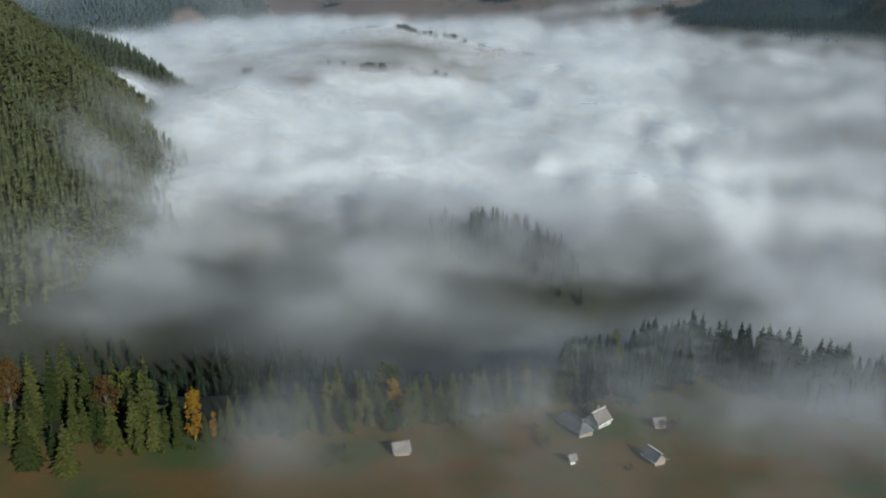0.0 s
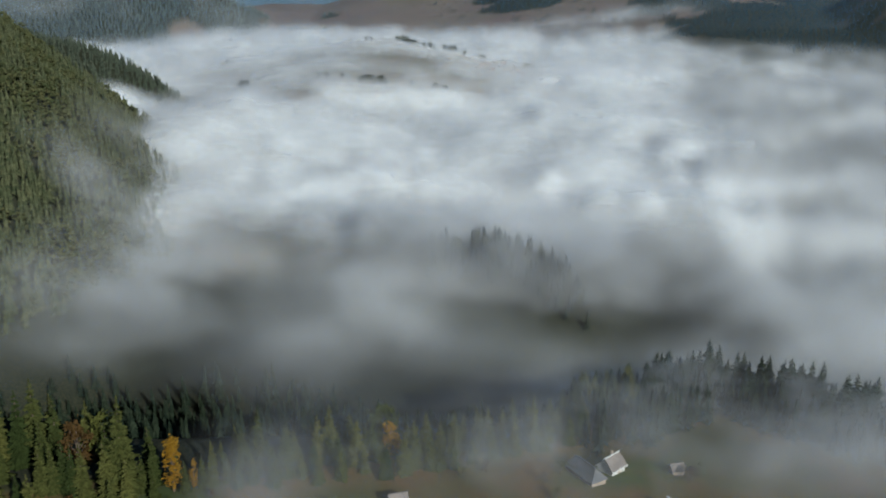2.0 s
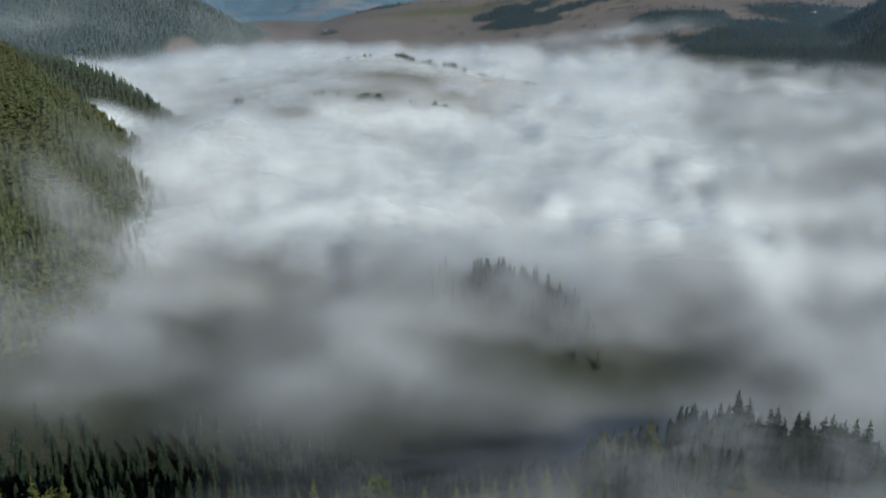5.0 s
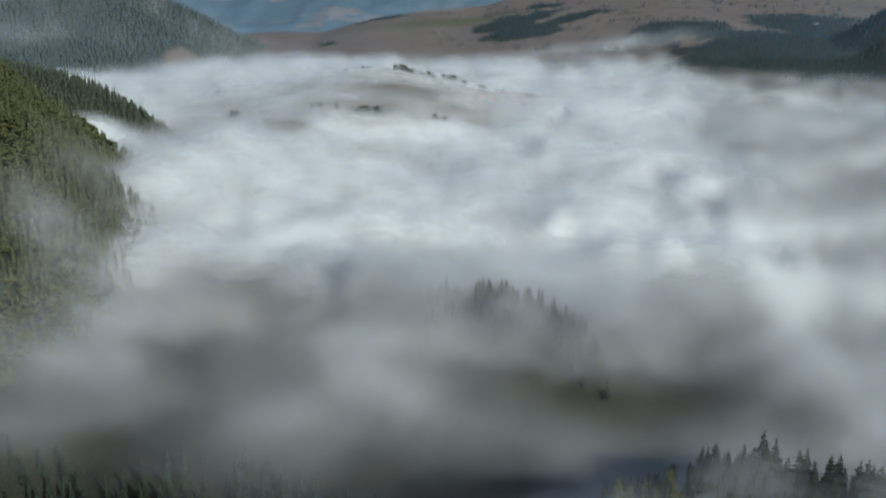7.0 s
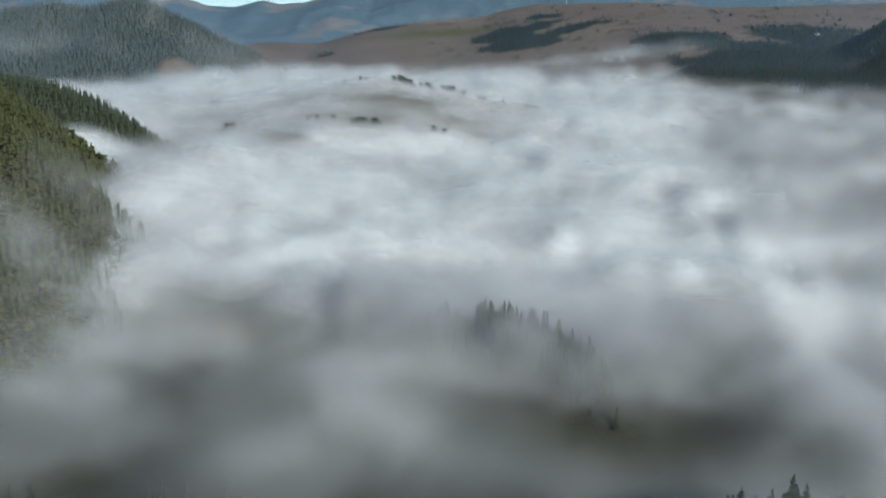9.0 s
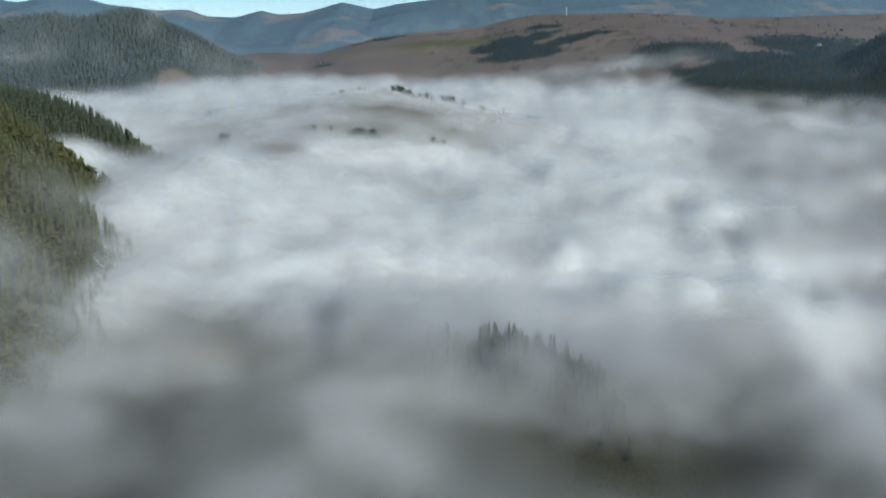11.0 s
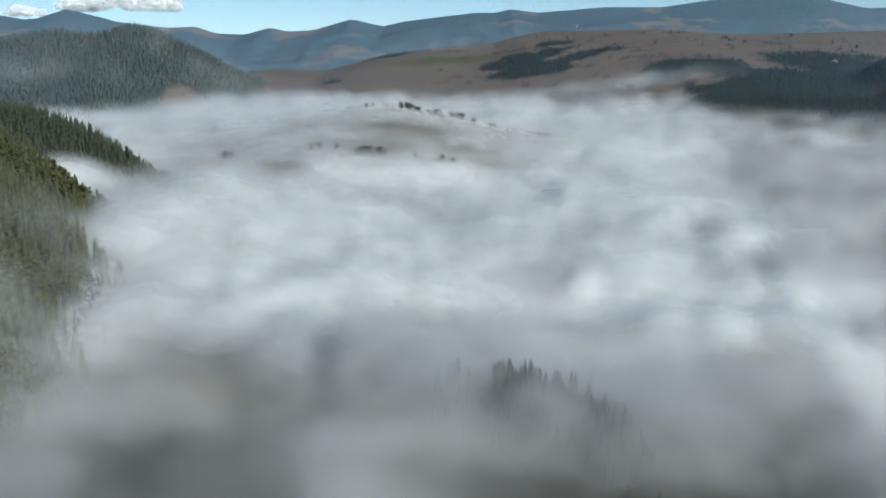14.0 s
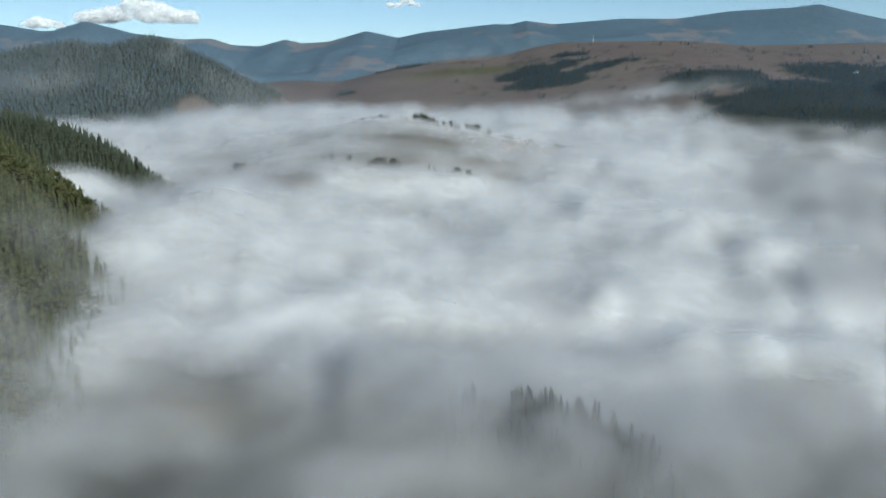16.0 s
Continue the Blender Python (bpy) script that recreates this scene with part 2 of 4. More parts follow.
GROUND = ground_material()
FOG = fog_material("fog", 60.0)
WISP = fog_material("wisp", 24.0, (0.76, 0.765, 0.77))
FAR_WISP = fog_material("far_wisp", 90.0)
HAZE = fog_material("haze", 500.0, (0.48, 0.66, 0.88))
NEEDLES = leaf_material("needles", (0.030, 0.042, 0.014), (0.102, 0.100, 0.030), False)
# hillside spruces, their olive paled to stand for haze
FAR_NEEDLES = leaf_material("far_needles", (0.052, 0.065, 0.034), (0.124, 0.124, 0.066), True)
# woods of the two distant hills: blue air haze put into the needle colour
HAZY_HILL_NEEDLES = leaf_material("hazy_hill_needles", (0.064, 0.080, 0.078), (0.112, 0.130, 0.122), True)
HAZY_SLOPE_NEEDLES = leaf_material("hazy_slope_needles", (0.020, 0.042, 0.056), (0.042, 0.068, 0.080), True)
# spruce needles with the shade of the low woods put into their colour
SHADE_NEEDLES = leaf_material("shade_needles", (0.016, 0.024, 0.016), (0.032, 0.042, 0.026), True)
# spur spruces, lightened in colour for the haze before them
SPUR_NEEDLES = leaf_material("spur_needles", (0.050, 0.064, 0.048), (0.104, 0.116, 0.080), True)
# shade painted in for the farm wood; simply dark on the village hill
DARK_NEEDLES = leaf_material("dark_needles", (0.016, 0.028, 0.018), (0.044, 0.058, 0.028), False)
LEAVES_GREEN = leaf_material("leaves_green", (0.06, 0.075, 0.02), (0.11, 0.11, 0.03), False)
LEAVES_GOLD = leaf_material("leaves_gold", (0.23, 0.125, 0.015), (0.28, 0.155, 0.02), False)
LEAVES_RUST = leaf_material("leaves_rust", (0.072, 0.044, 0.018), (0.112, 0.064, 0.022), False)
FAR_LEAVES = leaf_material("far_leaves", (0.054, 0.066, 0.030), (0.112, 0.104, 0.048), True)
BARK = bark_material()


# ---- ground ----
def dark_floor(x, y):
    """Where the ground is dark: under trees, and bare valley floor beneath the fog."""
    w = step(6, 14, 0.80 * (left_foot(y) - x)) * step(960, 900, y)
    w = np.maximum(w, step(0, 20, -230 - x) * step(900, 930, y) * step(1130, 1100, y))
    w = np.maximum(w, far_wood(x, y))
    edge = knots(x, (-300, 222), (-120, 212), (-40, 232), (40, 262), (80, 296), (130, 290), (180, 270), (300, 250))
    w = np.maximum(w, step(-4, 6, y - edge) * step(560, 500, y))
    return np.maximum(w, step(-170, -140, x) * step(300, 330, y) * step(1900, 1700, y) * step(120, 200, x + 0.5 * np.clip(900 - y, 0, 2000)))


def far_wood(x, y):
    w = step(1880, 1930, y) * step(2700, 2600, y) * step(-405, -465, x + 0.35 * np.abs(2316 - y) + 40 * fbm(x, y, 90, 2, 8))
    w = w * (1 - 0.95 * step(0.4, 0.7, bump(x, y, -600, 2100, 62, 80)))
    rag = 0.95 * (fbm(x, y, 55, 4, 78) - 0.5)
    belts = [(-330, 2275, 60, 14, 0), (760, 1720, 240, 110, 0), (640, 1800, 200, 90, 0), (980, 1700, 200, 200, 0), (205, 2310, 120, 100, 0), (560, 2110, 130, 110, 0), (690, 1960, 160, 110, 0), (870, 2180, 130, 150, 0), (180, 2430, 135, 85, 5), (330, 2350, 110, 50, 20), (520, 2100, 120, 95, 10), (700, 2010, 170, 75, 12), (640, 1880, 150, 80, -8),
             (900, 2010, 160, 300, -10), (960, 1800, 170, 300, 0), (-300, 2440, 34, 22, 0), (-170, 2725, 90, 22, 0), (300, 2560, 60, 40, 0)]
    for cx, cy, rx, ry, turn in belts:
        w = np.maximum(w, step(0.36, 0.62, bump(x, y, cx, cy, rx, ry, turn) + rag))
    strays = step(0.68, 0.76, fbm(x, y, 26, 2, 79)) * step(0, 100, x + 100) * step(1800, 1900, y) * step(2740, 2700, y)
    return np.maximum(w, 0.4 * strays)


def build_ground():
    xs = graded([(-4600, 140), (-1500, 34), (-450, 14), (-300, 6), (250, 6), (500, 14), (1500, 34), (4600, 140)])
    ys = graded([(-1600, 160), (0, 40), (170, 7), (620, 7), (1100, 12), (2800, 18), (4400, 26), (4960, 60)])
    gx, gy = np.meshgrid(xs, ys)
    v = np.stack([gx, gy, land(gx, gy)], -1).reshape(-1, 3)
    me = mesh_of("ground", v, sheet_faces(len(xs), len(ys)), GROUND, True)
    x, y = v[:, 0], v[:, 1]
    attribute(me, "wood", dark_floor(x, y) * (1 - 0.4 * step(3000, 3200, y)))
    bracken = np.maximum(step(1700, 2000, y), step(60, 120, x) * step(205, 225, y) * 0.9)
    bracken = np.maximum(bracken, 0.45 * step(850, 950, y))
    bracken = np.maximum(bracken, 0.9 * step(0.40, 0.56, fbm(x, y, 24, 3, 91)))
    bracken = bracken * (1 - 0.85 * bump(x, y, 50, 2545, 150, 45)) * (1 - 0.5 * bump(x, y, -90, 2570, 80, 40))
    attribute(me, "bracken", bracken)
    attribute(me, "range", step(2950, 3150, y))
    tagged(new("ground", me), "meadows, bracken and forest floor of a mountain valley", "ground", kind="structure")


build_ground()


# ---- trees ----
def rough_spruce(rng, tiers, sides):
    """A light spruce for woods: ragged skirts of branches, one over the other; height 1."""
    verts, faces = [], []
    for k in range(tiers):
        low, top = 0.08 + 0.86 * k / tiers, 0.08 + 0.86 * k / tiers + 1.55 / tiers
        r = 0.185 * (1 - 0.92 * k / tiers) ** 0.85 * rng.uniform(0.85, 1.15)
        first = len(verts)
        verts.append((0, 0, min(top, 1.0)))
        turn = rng.uniform(0, 6.28)
        for i in range(2 * sides):
            a = turn + math.pi * i / sides
            q = r * (rng.uniform(0.85, 1.2) if i % 2 == 0 else rng.uniform(0.45, 0.65))
            verts.append((q * math.cos(a), q * math.sin(a), low - (0.02 if i % 2 == 0 else -0.03) + rng.uniform(-0.012, 0.012)))
        for i in range(2 * sides):
            faces.append((first, first + 1 + i, first + 1 + (i + 1) % (2 * sides)))
    return np.array(verts), np.array(faces)


def rough_crown(rng, clumps):
    """A light broadleaved crown of small ragged clumps; height 1."""
    verts, faces = [], []
    for _ in range(clumps):
        a, z = rng.uniform(0, 6.28), rng.uniform(0.3, 0.95)
        r = 0.25 * math.sqrt(max(0.05, 1 - ((z - 0.55) / 0.45) ** 2)) * rng.uniform(0.3, 1)
        c = np.array([r * math.cos(a), r * math.sin(a), z])
        s = rng.uniform(0.07, 0.12)
        first = len(verts)
        for d in ((1, 0, 0), (-1, 0, 0), (0, 1, 0), (0, -1, 0), (0, 0, 1), (0, 0, -1)):
            verts.append(c + s * (np.array(d) * rng.uniform(0.7, 1.3) + rng.uniform(-0.3, 0.3, 3)))
        for f in ((0, 2, 4), (2, 1, 4), (1, 3, 4), (3, 0, 4), (2, 0, 5), (1, 2, 5), (3, 1, 5), (0, 3, 5)):
            faces.append([first + i for i in f])
    return np.array(verts), np.array(faces)


def scatter(rng, x0, x1, y0, y1, gap, keep):
    """Uneven places about gap apart, where keep(x, y) allows them."""
    xs, ys = np.arange(x0, x1, gap), np.arange(y0, y1, gap)
    gx, gy = [g.ravel() + rng.uniform(-0.45, 0.45, g.size) * gap for g in np.meshgrid(xs, ys)]
    ok = keep(gx, gy) > rng.uniform(0.05, 0.95, gx.size)
    return gx[ok], gy[ok]


def woods(name, label, rng, kinds, x, y, low, high, material):
    """Trees past counting, as one object."""
    verts, faces, first = [], [], 0
    z = land(x, y)
    pick, tall, turn = rng.integers(0, len(kinds), len(x)), rng.uniform(low, high, len(x)), rng.uniform(0, 6.28, len(x))
    lean = rng.normal(0, 0.02, (len(x), 2))
    wide = rng.uniform(0.85, 1.25, len(x))
    for i in range(len(x)):
        v, f = kinds[pick[i]]
        c, s, h = math.cos(turn[i]), math.sin(turn[i]), tall[i]
        w = np.stack([(v[:, 0] * c - v[:, 1] * s) * h * wide[i] + v[:, 2] * h * lean[i, 0] + x[i],
                      (v[:, 0] * s + v[:, 1] * c) * h * wide[i] + v[:, 2] * h * lean[i, 1] + y[i], v[:, 2] * h + z[i] - 0.4], 1)
        verts.append(w)
        faces.append(f + first)
        first += len(v)
    me = mesh_of(name, np.concatenate(verts), np.concatenate(faces), material)
    return tagged(new(name, me), label, "forest", kind="stuff")


rng = np.random.default_rng(4)
MID_SPRUCE = [rough_spruce(rng, 9, 5) for _ in range(6)]
FAR_SPRUCE = [rough_spruce(rng, 4, 4) for _ in range(4)]
MID_CROWN = [rough_crown(rng, 16) for _ in range(4)]
FAR_CROWN = [rough_crown(rng, 6) for _ in range(3)]


def hillside(x, y):
    return step(2, 10, 0.80 * (left_foot(y) - x)) * step(985, 950, y) * 0.97


x, y = scatter(rng, -420, -150, 360, 980, 5.5, hillside)
leafy = fbm(x, y, 45, 3, 12) + rng.uniform(-0.12, 0.12, len(x)) > 0.62
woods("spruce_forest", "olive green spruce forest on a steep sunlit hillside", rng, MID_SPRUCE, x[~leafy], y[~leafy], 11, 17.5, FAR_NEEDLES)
woods("broadleaf_wood", "yellowing broadleaved trees among hillside spruces", rng, MID_CROWN, x[leafy], y[leafy], 9, 14, FAR_LEAVES)
x, y = scatter(rng, -700, -280, 945, 1060, 4.9, lambda x, y: 0.95 + 0 * x)
woods("spruce_forest", "dark spruce wood on a spur above the fog", rng, MID_SPRUCE, x, y, 7, 13, SPUR_NEEDLES)
x, y = scatter(rng, -1450, 1300, 1500, 2760, 9.2, far_wood)
west = x < -300
wx, wy = scatter(rng, -1400, -300, 1860, 2700, 7.6, far_wood)
woods("spruce_forest", "spruce forest on a distant hill, tinted blue for haze", rng, FAR_SPRUCE, wx, wy, 11, 17, HAZY_HILL_NEEDLES)
leafy = ~west & (rng.uniform(0, 1, len(x)) < 0.3)
woods("spruce_forest", "dark spruce woods on the open brown hill", rng, FAR_SPRUCE, x[~west & ~leafy], y[~west & ~leafy], 6, 11, HAZY_SLOPE_NEEDLES)
woods("broadleaf_wood", "broadleaved trees on the brown hill, tinted blue for haze", rng, FAR_CROWN, x[leafy], y[leafy], 5, 9, HAZY_SLOPE_NEEDLES)



# ---- single trees ----
def needle_crown(rng):
    """The branches of a spruce in drooping whorls of fronds; height 1."""
    verts, faces = [], []
    whorls = 15
    for k in range(whorls):
        u = k / (whorls - 1)
        z = 0.07 + 0.90 * u
        reach = 0.205 * (1 - u) ** 0.88 + 0.010
        count = 9 if u < 0.5 else 7 if u < 0.8 else 5
        turn = rng.uniform(0, 6.28)
        for i in range(count):
            a0 = turn + 6.283 * i / count + rng.uniform(-0.2, 0.2)
            length0 = reach * (rng.uniform(0.60, 1.12) if i % 3 else rng.uniform(1.0, 1.35))
            zz = z + rng.uniform(-0.026, 0.026)
            for da, cut in ((0, 1.0), (0.34, 0.78), (-0.34, 0.78)):
                a, length = a0 + da, length0 * cut
                ca, sa = math.cos(a), math.sin(a)
                half = 0.26 * length + 0.004
                drop = length * (0.55 - 0.35 * u) * rng.uniform(0.8, 1.2)
                first = len(verts)
                verts += [(0, 0, zz + 0.012),
                          (0.55 * length * ca - half * sa, 0.55 * length * sa + half * ca, zz - 0.5 * drop - 0.008),
                          (0.55 * length * ca + half * sa, 0.55 * length * sa - half * ca, zz - 0.5 * drop - 0.008),
                          (length * ca, length * sa, zz - drop + 0.15 * length),
                          (0.6 * length * ca, 0.6 * length * sa, zz - 0.62 * drop - 0.02 - 0.06 * reach)]
                faces += [(first, first + 1, first + 3), (first, first + 3, first + 2), (first, first + 4, first + 3)]
    tip = len(verts)
    verts += [(0.008, 0, 0.93), (-0.004, 0.007, 0.93), (-0.004, -0.007, 0.93), (0, 0, 1.0)]
    faces += [(tip, tip + 1, tip + 3), (tip + 1, tip + 2, tip + 3), (tip + 2, tip, tip + 3)]
    return np.array(verts), np.array(faces)


def leaf_crown(rng, wide, low):
    """A broadleaved crown: small leafy clumps gathered round uneven boughs; height 1."""
    verts, faces = [], []
    boughs = []
    mid = 0.5 * (1 + low) - 0.08
    for _ in range(30):
        a, z = rng.uniform(0, 6.28), rng.uniform(low, 0.92)
        r = wide * math.sqrt(max(0.03, 1 - ((z - mid) / (1 - mid)) ** 2)) * rng.uniform(0.3, 0.95)
        boughs.append((r * math.cos(a), r * math.sin(a), z))
    boughs.append((0, 0, 0.93))
    for b in boughs:
        for _ in range(20):
            c = np.array(b) + rng.normal(0, 0.045, 3) * (1, 1, 0.9)
            s = rng.uniform(0.014, 0.030)
            first = len(verts)
            for d in ((1, 0, 0), (-1, 0, 0), (0, 1, 0), (0, -1, 0), (0, 0, 0.7), (0, 0, -0.7)):
                verts.append(c + s * (np.array(d) + rng.uniform(-0.5, 0.5, 3)))
            for f in ((0, 2, 4), (2, 1, 4), (1, 3, 4), (3, 0, 4), (2, 0, 5), (1, 2, 5), (3, 1, 5), (0, 3, 5)):
                faces.append([first + i for i in f])
    return np.array(verts), np.array(faces), boughs


def taper(verts, faces, a, b, ra, rb, sides=7):
    """A tapered round limb from a to b."""
    a, b = Vector(a), Vector(b)
    q = (b - a).to_track_quat("Z", "Y")
    first = len(verts)
    for p, r in ((a, ra), (b, rb)):
        for i in range(sides):
            t = 6.283 * i / sides
            verts.append(tuple(p + q @ Vector((r * math.cos(t), r * math.sin(t), 0))))
    for i in range(sides):
        j = (i + 1) % sides
        faces.append((first + i, first + j, first + sides + j, first + sides + i))


def tree_meshes(kind, rng):
    verts, faces = [], []
    if kind == "spruce":
        taper(verts, faces, (0, 0, -0.03), (0, 0, 0.5), 0.017, 0.010)
        taper(verts, faces, (0, 0, 0.5), (0, 0, 0.985), 0.010, 0.001)
        v, f = needle_crown(rng)
        crown = mesh_of("crown", v, f, NEEDLES)
    else:
        v, f, boughs = leaf_crown(rng, {"broadleaf": 0.27, "birch": 0.15, "shrub": 0.45}[kind], {"broadleaf": 0.26, "birch": 0.06, "shrub": 0.05}[kind])
        top = 0.12 if kind == "shrub" else 0.45
        taper(verts, faces, (0, 0, -0.03), (0.01, 0, top), 0.026, 0.017)
        taper(verts, faces, (0.01, 0, top), (0, 0, 0.9), 0.017, 0.003)
        for b in boughs[::2]:
            taper(verts, faces, (0.008, 0, 0.55 * b[2]), b, 0.010, 0.002, 5)
        crown = mesh_of("crown", v, f, LEAVES_GREEN)
    return mesh_of("trunk", verts, faces, BARK), crown


PLANTED = {}


def plant(kind, variant, x, y, tall, wide, label, group, leaves=None, sink=0.15, turn=None):
    """One tree with its trunk and crown, standing on the land."""
    key = (kind, variant, leaves.name if leaves else "")
    rng = np.random.default_rng(100 + 10 * len(kind) + variant)
    spin = (x * 37 + y * 91) % 360 if turn is None else turn
    lean = ((x * 13 + y * 7) % 5 - 2.5, (x * 5 + y * 17) % 5 - 2.5)
    m = Matrix.Translation(place(x, y) - Vector((0, 0, sink))) @ pose(0, 0, 0, lean[0] * 0.7, lean[1] * 0.7, spin)
    size = Matrix.Diagonal((tall * wide, tall * wide, tall, 1))
    if key not in PLANTED:
        trunk, crown = tree_meshes(kind, rng)
        if leaves:
            crown.materials[0] = leaves
        root = new(kind + "_tree" if kind != "shrub" else kind)
        for part_name, me in (("trunk", trunk), ("crown", crown)):
            ob = new(part_name, me)
            ob.parent = root
        root.matrix_basis = m @ size
        PLANTED[key] = root
    else:
        first = PLANTED[key]
        root = copy_thing(first, m @ size @ Matrix.Diagonal((1 / first.scale[0], 1 / first.scale[1], 1 / first.scale[2], 1)))
    return tagged(root, label, "tree" if kind != "shrub" else "shrub", group)


EDGE = "trees at the edge of the meadow"
# the stand by the meadow: x, y, height, width
for i, (x, y, h, w) in enumerate([(-125, 236, 18.4, 1.0), (-115, 228, 22.6, 0.95), (-112, 231, 25, 1.0), (-105, 228, 21.5, 0.9), (-84, 218, 27.4, 1.0),
                                  (-109.5, 200, 15.5, 1.35), (-98.5, 198, 15.5, 1.25), (-103, 214, 14.8, 0.9), (-100.5, 215, 15, 0.85), (-98, 216, 15.4, 0.9),
                                  (-95, 214, 14.6, 0.95), (-92, 213.5, 15.4, 1.0), (-86, 214, 17, 0.95), (-81, 213, 13, 0.9), (-117, 219, 17, 1.1), (-120, 226, 20, 1.1),
                                  (-125, 215, 16, 1.2), (-131, 225, 19, 1.0), (-77, 222, 14, 0.9), (-73, 226, 12, 0.9), (-51, 231, 19.5, 0.85), (-63, 228, 11, 1.0),
                                  (-106, 222, 17, 0.9), (-89, 221, 18, 1.0), (-136, 238, 22, 1.0), (-139, 229, 18, 1.1), (-109, 236, 19, 1.0), (-99, 234, 18, 1.0), (-88, 230, 17, 1.0), (-80, 228, 15, 1.0), (-118, 211, 13, 1.1), (-112, 208, 12, 1.2),
                                  (-105, 206, 10, 1.1), (-84, 210, 9, 1.0), (-75, 215, 8.5, 1.1), (-68, 219, 9, 1.1), (-64, 222, 10, 1.0), (-58, 224, 9, 1.1), (-55, 230, 12, 1.0), (-129, 207, 14, 1.2), (-134, 215, 16, 1.1), (-79, 219, 11, 1.0)]):
    plant("spruce", i % 6, x, y, h, w, "tall olive green spruce standing at the edge of the meadow", EDGE)
plant("broadleaf", 0, -129, 231, 17, 1.0, "orange autumn tree among dark green spruces", EDGE, LEAVES_RUST)
plant("broadleaf", 1, -98.5, 226, 15.5, 1.0, "rust brown broadleaved tree between tall spruces", EDGE, LEAVES_RUST)
plant("broadleaf", 2, -92, 229, 17, 0.95, "dark green broadleaved tree between tall spruces", EDGE)
plant("birch", 0, -71, 219, 16.2, 0.85, "golden yellow birch beside dark spruces", EDGE, LEAVES_GOLD)
plant("birch", 1, -66.5, 222, 8.0, 0.8, "small golden birch at the wood's edge", EDGE, LEAVES_GOLD)
plant("birch", 2, -15, 239, 13, 1.1, "yellow birch half hidden in mist", EDGE, LEAVES_GOLD)
plant("broadleaf", 3, -18, 249, 14, 1.1, "dark green broadleaved tree in thin mist", EDGE)
for i, (x, y, h) in enumerate([(-94, 209, 3.4), (-78, 211, 2.6), (-88, 208, 2.2), (-60, 216, 3), (-27, 210, 5.5), (-31, 207, 3.5), (-104, 207, 2.5), (-70, 213, 2.2),
                               (30, 222, 4), (70, 236, 5), (74, 240, 4.5), (33, 236, 4.5), (28, 231, 3.5), (52, 212, 2.5), (5, 232, 3.5), (12, 236, 4)]):
    plant("shrub", i % 3, x, y, h, 1.1, "yellow-green bush in the rough meadow", "bushes in the meadow", None if i % 3 else LEAVES_RUST)

rng = np.random.default_rng(11)
# the misty belt between the stand and the houses
count = 0
for x in np.arange(-60, 50, 4.6):
    front = float(knots(x, (-60, 222), (-40, 226), (0, 236), (30, 250), (50, 268)))
    for row in range(3):
        px, py = x + rng.uniform(-2, 2), front + 6.5 * row + rng.uniform(-2.5, 2.5)
        plant("spruce", count % 6, px, py, rng.uniform(9, 16) * (0.8 if row == 0 else 1.0), rng.uniform(1.0, 1.4), "young spruce in the misty belt behind the meadow", "trees of the misty belt")
        count += 1
# the wood on the shelf's far edge
inner = []
for i in range(215):
    x = rng.uniform(42, 166)
    back = float(knots(x, (42, 288), (60, 293), (70, 297), (82, 314), (100, 314), (112, 305), (127, 291), (140, 281), (166, 268)))
    deep = 34 * rng.uniform(0, 1) ** 1.5
    h = rng.uniform(11.5, 16.5) + (4.0 if x > 95 else 0.5) + (1.5 if 114 < x < 138 and deep < 12 else 0) - 0.12 * deep
    y = back - deep + rng.uniform(-2, 2)
    # beyond x = 70 the unlit trees get needles darkened for shade
    if i % 5 < 3:
        plant("spruce", i % 6, x, y, h, rng.uniform(1.1, 1.5), "dark spruce in the wood behind the farm", "trees behind the farm", DARK_NEEDLES if x > 70 else None)
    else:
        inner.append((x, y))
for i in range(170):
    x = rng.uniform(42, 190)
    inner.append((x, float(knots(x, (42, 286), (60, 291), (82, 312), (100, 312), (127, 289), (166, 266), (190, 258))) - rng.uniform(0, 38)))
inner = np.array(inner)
woods("spruce_forest", "dark spruces filling the wood behind the farm", rng, MID_SPRUCE, inner[:, 0], inner[:, 1], 10, 15, SHADE_NEEDLES)
# the knoll in the fog
for i in range(40):
    x = -8 + 80 * (i / 39) + rng.uniform(-3.5, 3.5)
    y = float(knots(x, (-8, 502), (16, 493), (38, 491), (55, 476), (78, 464))) - 5 * (i % 6) + rng.uniform(-3, 3)
    plant("spruce", i % 6, x, y, rng.uniform(7.0, 11.0), rng.uniform(1.3, 1.9), "grey spruce rising out of the fog on a knoll", "trees on the knoll")
x = rng.uniform(-10, 76, 110)
y = knots(x, (-8, 502), (16, 493), (38, 491), (55, 476), (78, 464)) - rng.uniform(0, 30, 110)
woods("spruce_forest", "grey spruces crowded on a knoll in the fog", rng, MID_SPRUCE, x, y, 8, 12.5, SHADE_NEEDLES)


def valley_wood(x, y):
    edge = knots(x, (-300, 240), (-120, 244), (-60, 250), (-20, 262), (40, 286), (80, 322), (130, 305), (200, 285))
    return step(0, 12, y - edge) * step(470, 430, y) * step(0, 20, x - left_foot(y) - 4) * (0.85 * step(400, 345, y + 40 * step(-60, 0, x)))


# the slope's shade is deepened by darkened needles
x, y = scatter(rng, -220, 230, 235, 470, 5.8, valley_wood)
woods("spruce_forest", "shaded spruce wood on the slope below the meadow", rng, MID_SPRUCE, x, y, 8, 14, SHADE_NEEDLES)

